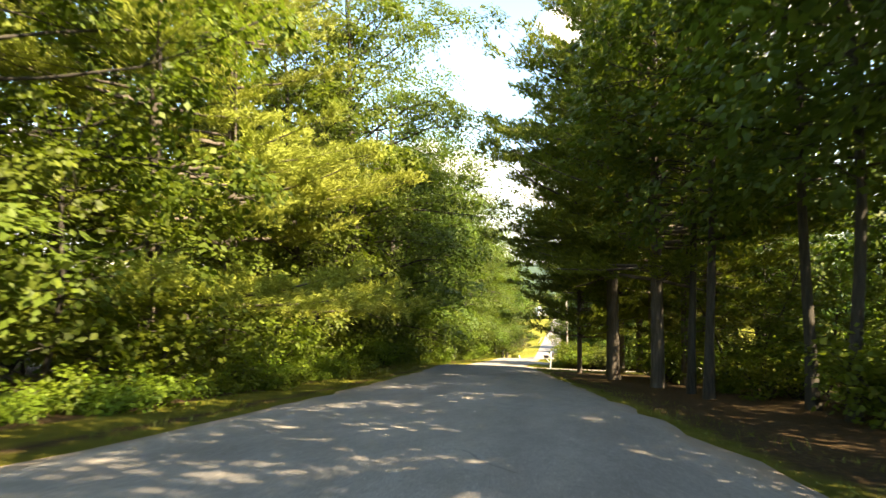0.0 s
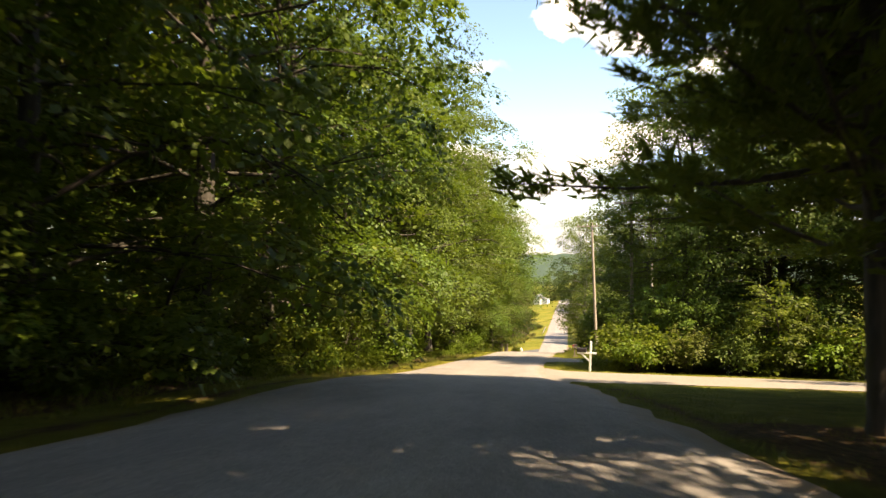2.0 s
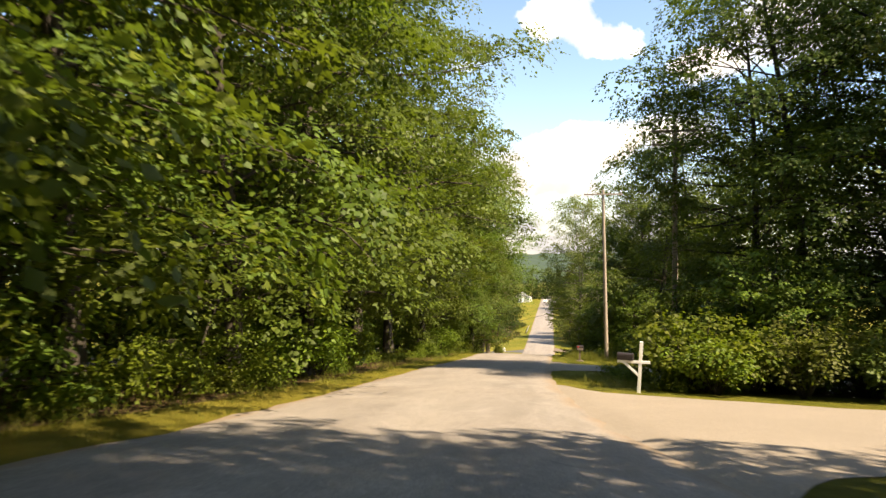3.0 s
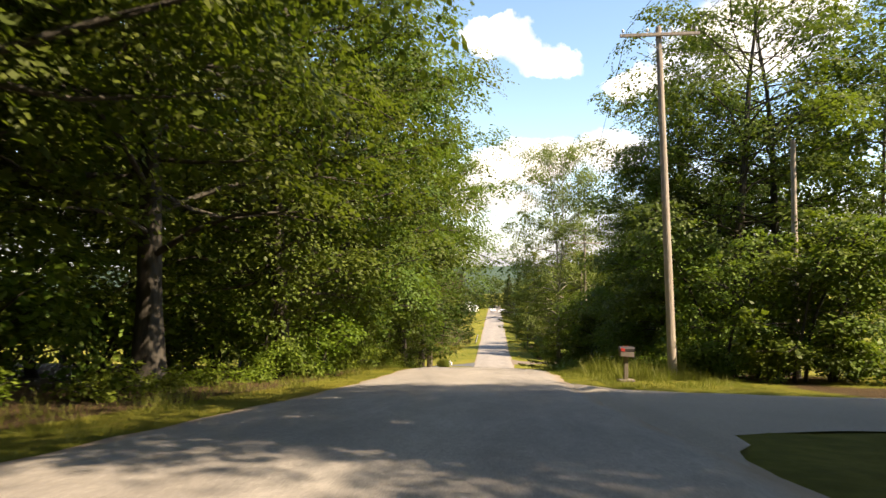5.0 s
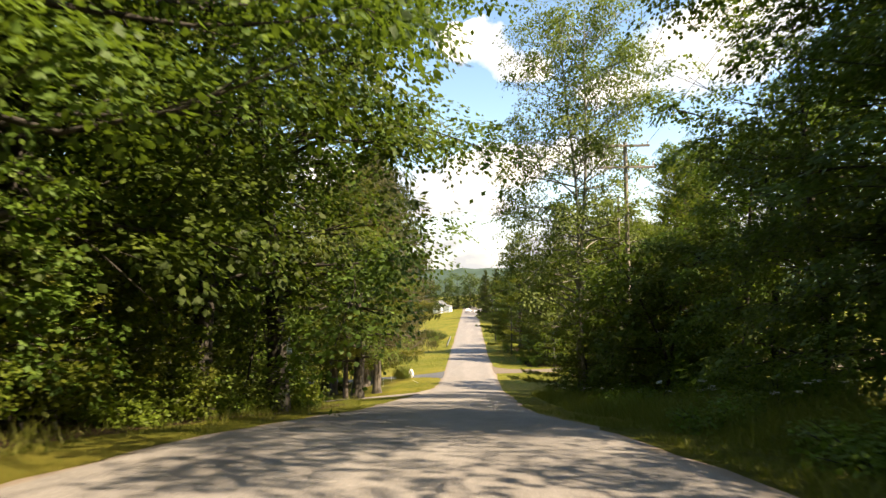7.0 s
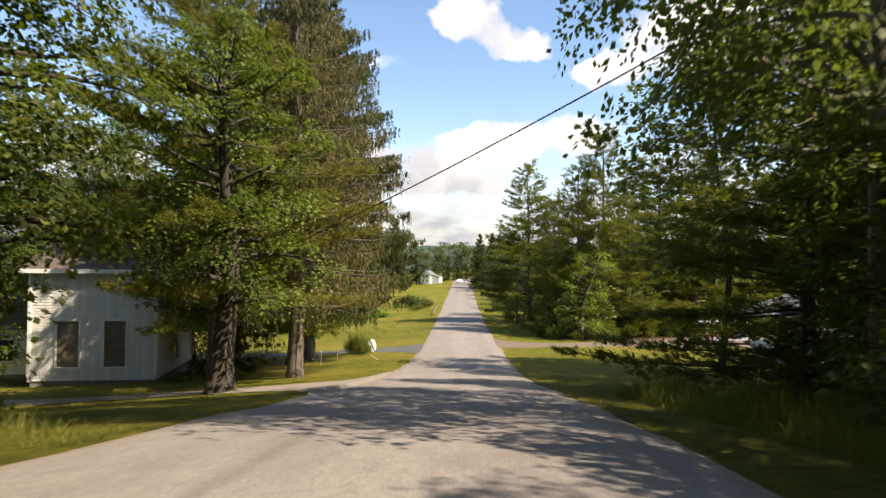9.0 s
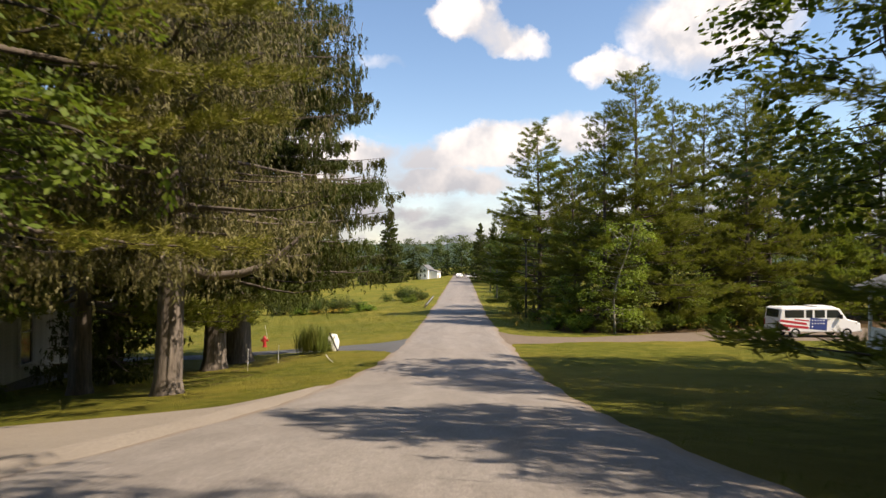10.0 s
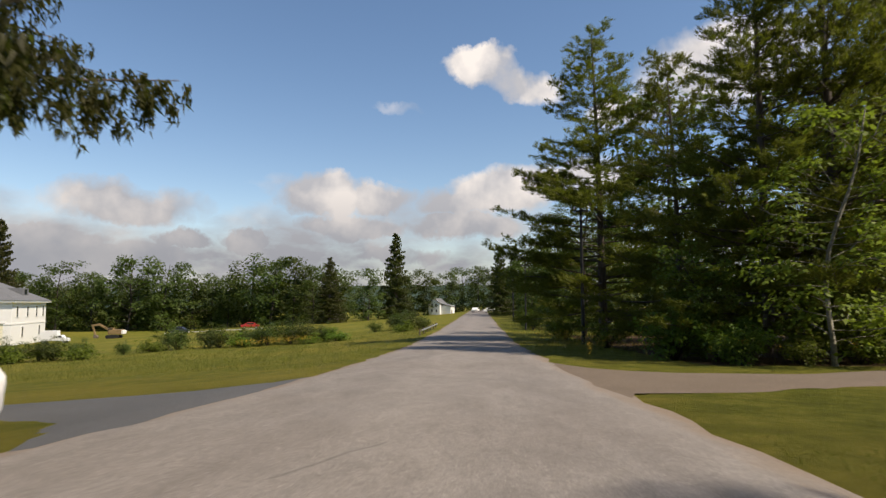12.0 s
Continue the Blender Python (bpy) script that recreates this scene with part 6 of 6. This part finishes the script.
for k, (d, y, h) in enumerate(((-7.75, 171.3, 1.5), (-8.2, 171.0, 1.7), (-7.6, 170.8, 1.0), (-8.7, 171.2, 1.5))):
    clump_grass("ornamental_grass", spot(d, y), "tall green ornamental grass clump beside the drive", 340, h)


def edge_marker(d, y, h):
    ob = thing("marker_stake", spot(d, y), "thin white marker stake in the grass", "stake", "marker stakes")
    part("rod", rod(bmesh.new(), (0, 0, -0.1), (0.03, 0, h), 0.010, 0.009, 6), WHITE_PAINT, ob)
    part("reflector", rod(bmesh.new(), (0.03, -0.012, h), (0.03, 0.012, h), 0.035, 0.035, 8), WHITE_PAINT, ob)


edge_marker(-9.4, 163.8, 0.95)
edge_marker(-8.9, 166.8, 0.85)
edge_marker(8.5, 139.6, 0.8)
ob = new("drain_pipe", mesh_from("drain_pipe", *tubes([[(np.array(spot(-5.6 - 0.9 * q, 164.4 + 2.6 * q)) + (0, 0, 0.04 + 0.16 * q * q), 0.016) for q in np.linspace(0, 1, 8)]], 10), WHITE_PAINT, True))
tagged(ob, "white plastic pipe lying bent in the grass", "pipe")


def guard_rail():
    ob = thing("guard_rail", (0, 0, 0), "low grey steel guard rail along the road edge", "guard rail")
    pts = [np.array(spot(-4.1, y)) + (0, 0, 0.42) for y in np.arange(216, 240, 4.0)]
    me = bmesh.new()
    for a, b in zip(pts[:-1], pts[1:]):
        rod(me, a, b, 0.075, 0.075, 6)
    part("rail", me, STEEL, ob)
    for q in pts:
        part("post", box(bmesh.new(), 0.12, 0.15, 0.9, (q[0] - 0.15, q[1], q[2] - 0.3), bevel=0.01), OLD_WOOD, ob)


guard_rail()

# ---- bushes in the field ----
field_bush = Grown(shrub("shrub", 36, 2.3, 1.7, LEAF_DARK, "round dark green bush standing in the open field", 3000, 0.14))
FIELD_BUSH = "round dark green bush standing in the open field"
for d, y, s in ((-13.8, 221, 0.8), (-15.6, 220, 1.05), (-17.4, 221.5, 1.25), (-19.2, 220.5, 1.15), (-20.6, 222.5, 0.9), (-22.4, 222, 0.8), (-24.2, 221, 1.0), (-26.0, 223, 1.1), (-5.8, 236, 0.8), (-6.9, 234, 1.0), (-8.2, 238, 1.1), (-9.6, 241, 1.2), (-12.2, 240, 0.7),
                (-28.6, 221.5, 1.1), (-33, 213, 0.8), (-34.6, 212, 0.95), (-36.4, 213, 0.9), (-38.4, 212, 1.0), (-40.5, 212.5, 0.95), (-43, 213, 0.9), (-46, 214.5, 1.0), (-50, 216, 1.1), (-55, 220, 1.2), (-31.5, 217, 0.6), (-23.5, 226, 0.9), (-16, 227, 0.7)):
    field_bush.plant(d, y, d * 40, s, 0.95)
for d, y, s in ((-12.4, 220, 1.2), (-14.6, 218.6, 1.0), (-21.5, 219.6, 1.3), (-30.2, 219.5, 1.2), (-32, 211.5, 1.3), (-37.5, 210.8, 1.4), (-42, 211, 1.2), (-7.6, 231.6, 1.2)):
    bush_b.plant(d, y, d * 40, s, label=FIELD_BUSH)
young.plant(-30.5, 223.5, 10, 0.5, label="small green tree standing in the open field")


# ---- grass ----
def verge_grass():
    g = np.random.default_rng(19)
    P, H, B = [], [], []

    def sow(n, y0, y1, d0, d1, h0, h1):
        y, d = g.uniform(y0, y1, n), g.uniform(min(d0, d1), max(d0, d1), n)
        keep = np.ones(n, bool)
        for a, b, side in ((47, 67, 1), (74, 88.6, 1), (169, 188, 1), (139, 152, -1), (165, 182, -1)):
            keep &= ~((y > a) & (y < b) & (np.sign(d) == side))
        y, d = y[keep], d[keep]
        x = along(y, 1) + d
        P.append(np.stack([x, y, ground_z(x, y) - 0.02], 1))
        tuft = 0.55 + 0.3 * np.sin(y * 1.9 + 2.1 * np.sin(d * 1.3)) + 0.25 * np.sin(d * 3.1 + y * 0.83)
        H.append(g.uniform(h0, h1, len(y)) * np.clip(tuft, 0.25, 1.1))

    for s in (-1, 1):
        sow(9000, -2, 135, s * 3.3, s * 4.6, 0.06, 0.2)
        sow(6000, 135, 200, s * 3.3, s * 6.0, 0.05, 0.14)
    sow(14000, 20, 132, -6.4, -4.3, 0.15, 0.55)
    sow(50000, 92.3, 140, 4.7, 8.8, 0.3, 0.95)
    sow(16000, 92.3, 118, 5.2, 9.5, 0.5, 1.15)
    sow(26000, 138, 178, 3.6, 14, 0.03, 0.09)
    sow(12000, 150, 168, -11, -3.6, 0.03, 0.09)
    sow(5000, 88.6, 93, 4.4, 9, 0.08, 0.32)
    sow(14000, 92.3, 110, 4.3, 7.6, 0.2, 0.6)
    sow(5000, 92.3, 112, 3.4, 4.4, 0.08, 0.28)
    sow(2500, 64, 73, 4.2, 9.0, 0.2, 0.6)
    sow(5000, 183, 230, -9, -3.8, 0.15, 0.4)
    sow(5000, 183, 260, 3.7, 7.5, 0.2, 0.6)
    sow(3000, 150, 215, -40, -14, 0.1, 0.3)
    sow(26000, 187, 214, -36, -8, 0.15, 0.5)
    sow(9000, 214, 245, -34, -4.5, 0.2, 0.6)
    sow(3000, 36, 50, 3.6, 12, 0.06, 0.16)
    P, H = np.concatenate(P), np.concatenate(H)
    n = len(P)
    way = g.normal(0, 0.42, (n, 3)) + np.array((0, 0, 1.0))
    v, f = needles(P, way, g.normal(0, 1, (n, 3)), H, 0.013 + 0.010 * H)
    tagged(new("verge_grass", fast_mesh("verge_grass", v, f, BLADE)), "rough green and straw-coloured grass along the road", "grass", kind="stuff")


verge_grass()


# ---- wild flowers ----
def wild_flowers(name, places, petal, label, tall, head, each, seed):
    """Flower heads of many small petals on thin stems."""
    g = np.random.default_rng(seed)
    P, S = [], []
    for d, y in places:
        x = float(along(y, 1)) + d
        foot = np.array((x, y, float(ground_z(x, y)) - 0.02))
        top = foot + np.array((g.normal(0, 0.06), g.normal(0, 0.06), tall * g.uniform(0.75, 1.15)))
        S.append([(foot, 0.004), ((foot + top) / 2 + g.normal(0, 0.015, 3), 0.0035), (top, 0.003)])
        P.append(top + g.normal(0, 1, (each, 3)) * np.array(head))
    P = np.concatenate(P)
    n = len(P)
    v, f = blades(P, g.normal(0, 1, (n, 3)) * np.array((1, 1, 0.4)), g.normal(0, 1, (n, 3)) * np.array((1, 1, 0.3)), np.full(n, 0.035), np.full(n, 0.026), 0.1)
    tagged(new(name, fast_mesh(name, v, f, petal)), label, "flowers", kind="stuff")
    tagged(new(name + "_stem", mesh_from(name + "_stem", *tubes(S, 4), BLADE, True)), "thin green stems of wild flowers", "flowers", kind="stuff")


g = np.random.default_rng(5)
PETAL_WHITE = plain_material("white_petal", (0.75, 0.75, 0.70), 0.7, wear=0.1)
PETAL_YELLOW = plain_material("yellow_petal", (0.55, 0.36, 0.03), 0.7, wear=0.25)
wild_flowers("white_flower", [(g.uniform(5.4, 8.8), g.uniform(101, 128)) for _ in range(24)], PETAL_WHITE, "white umbels standing in the tall roadside grass", 0.85, (0.045, 0.045, 0.012), 26, 6)
wild_flowers("goldenrod", [(g.uniform(-20, -13.5), g.uniform(214.5, 217)) for _ in range(110)] + [(g.uniform(8, 26), g.uniform(182.6, 184.2) + 0.0) for _ in range(60)] + [(g.uniform(4.6, 7.0), g.uniform(184, 215)) for _ in range(90)], PETAL_YELLOW, "yellow goldenrod along the edge of the drive", 0.7, (0.05, 0.05, 0.1), 24, 7)
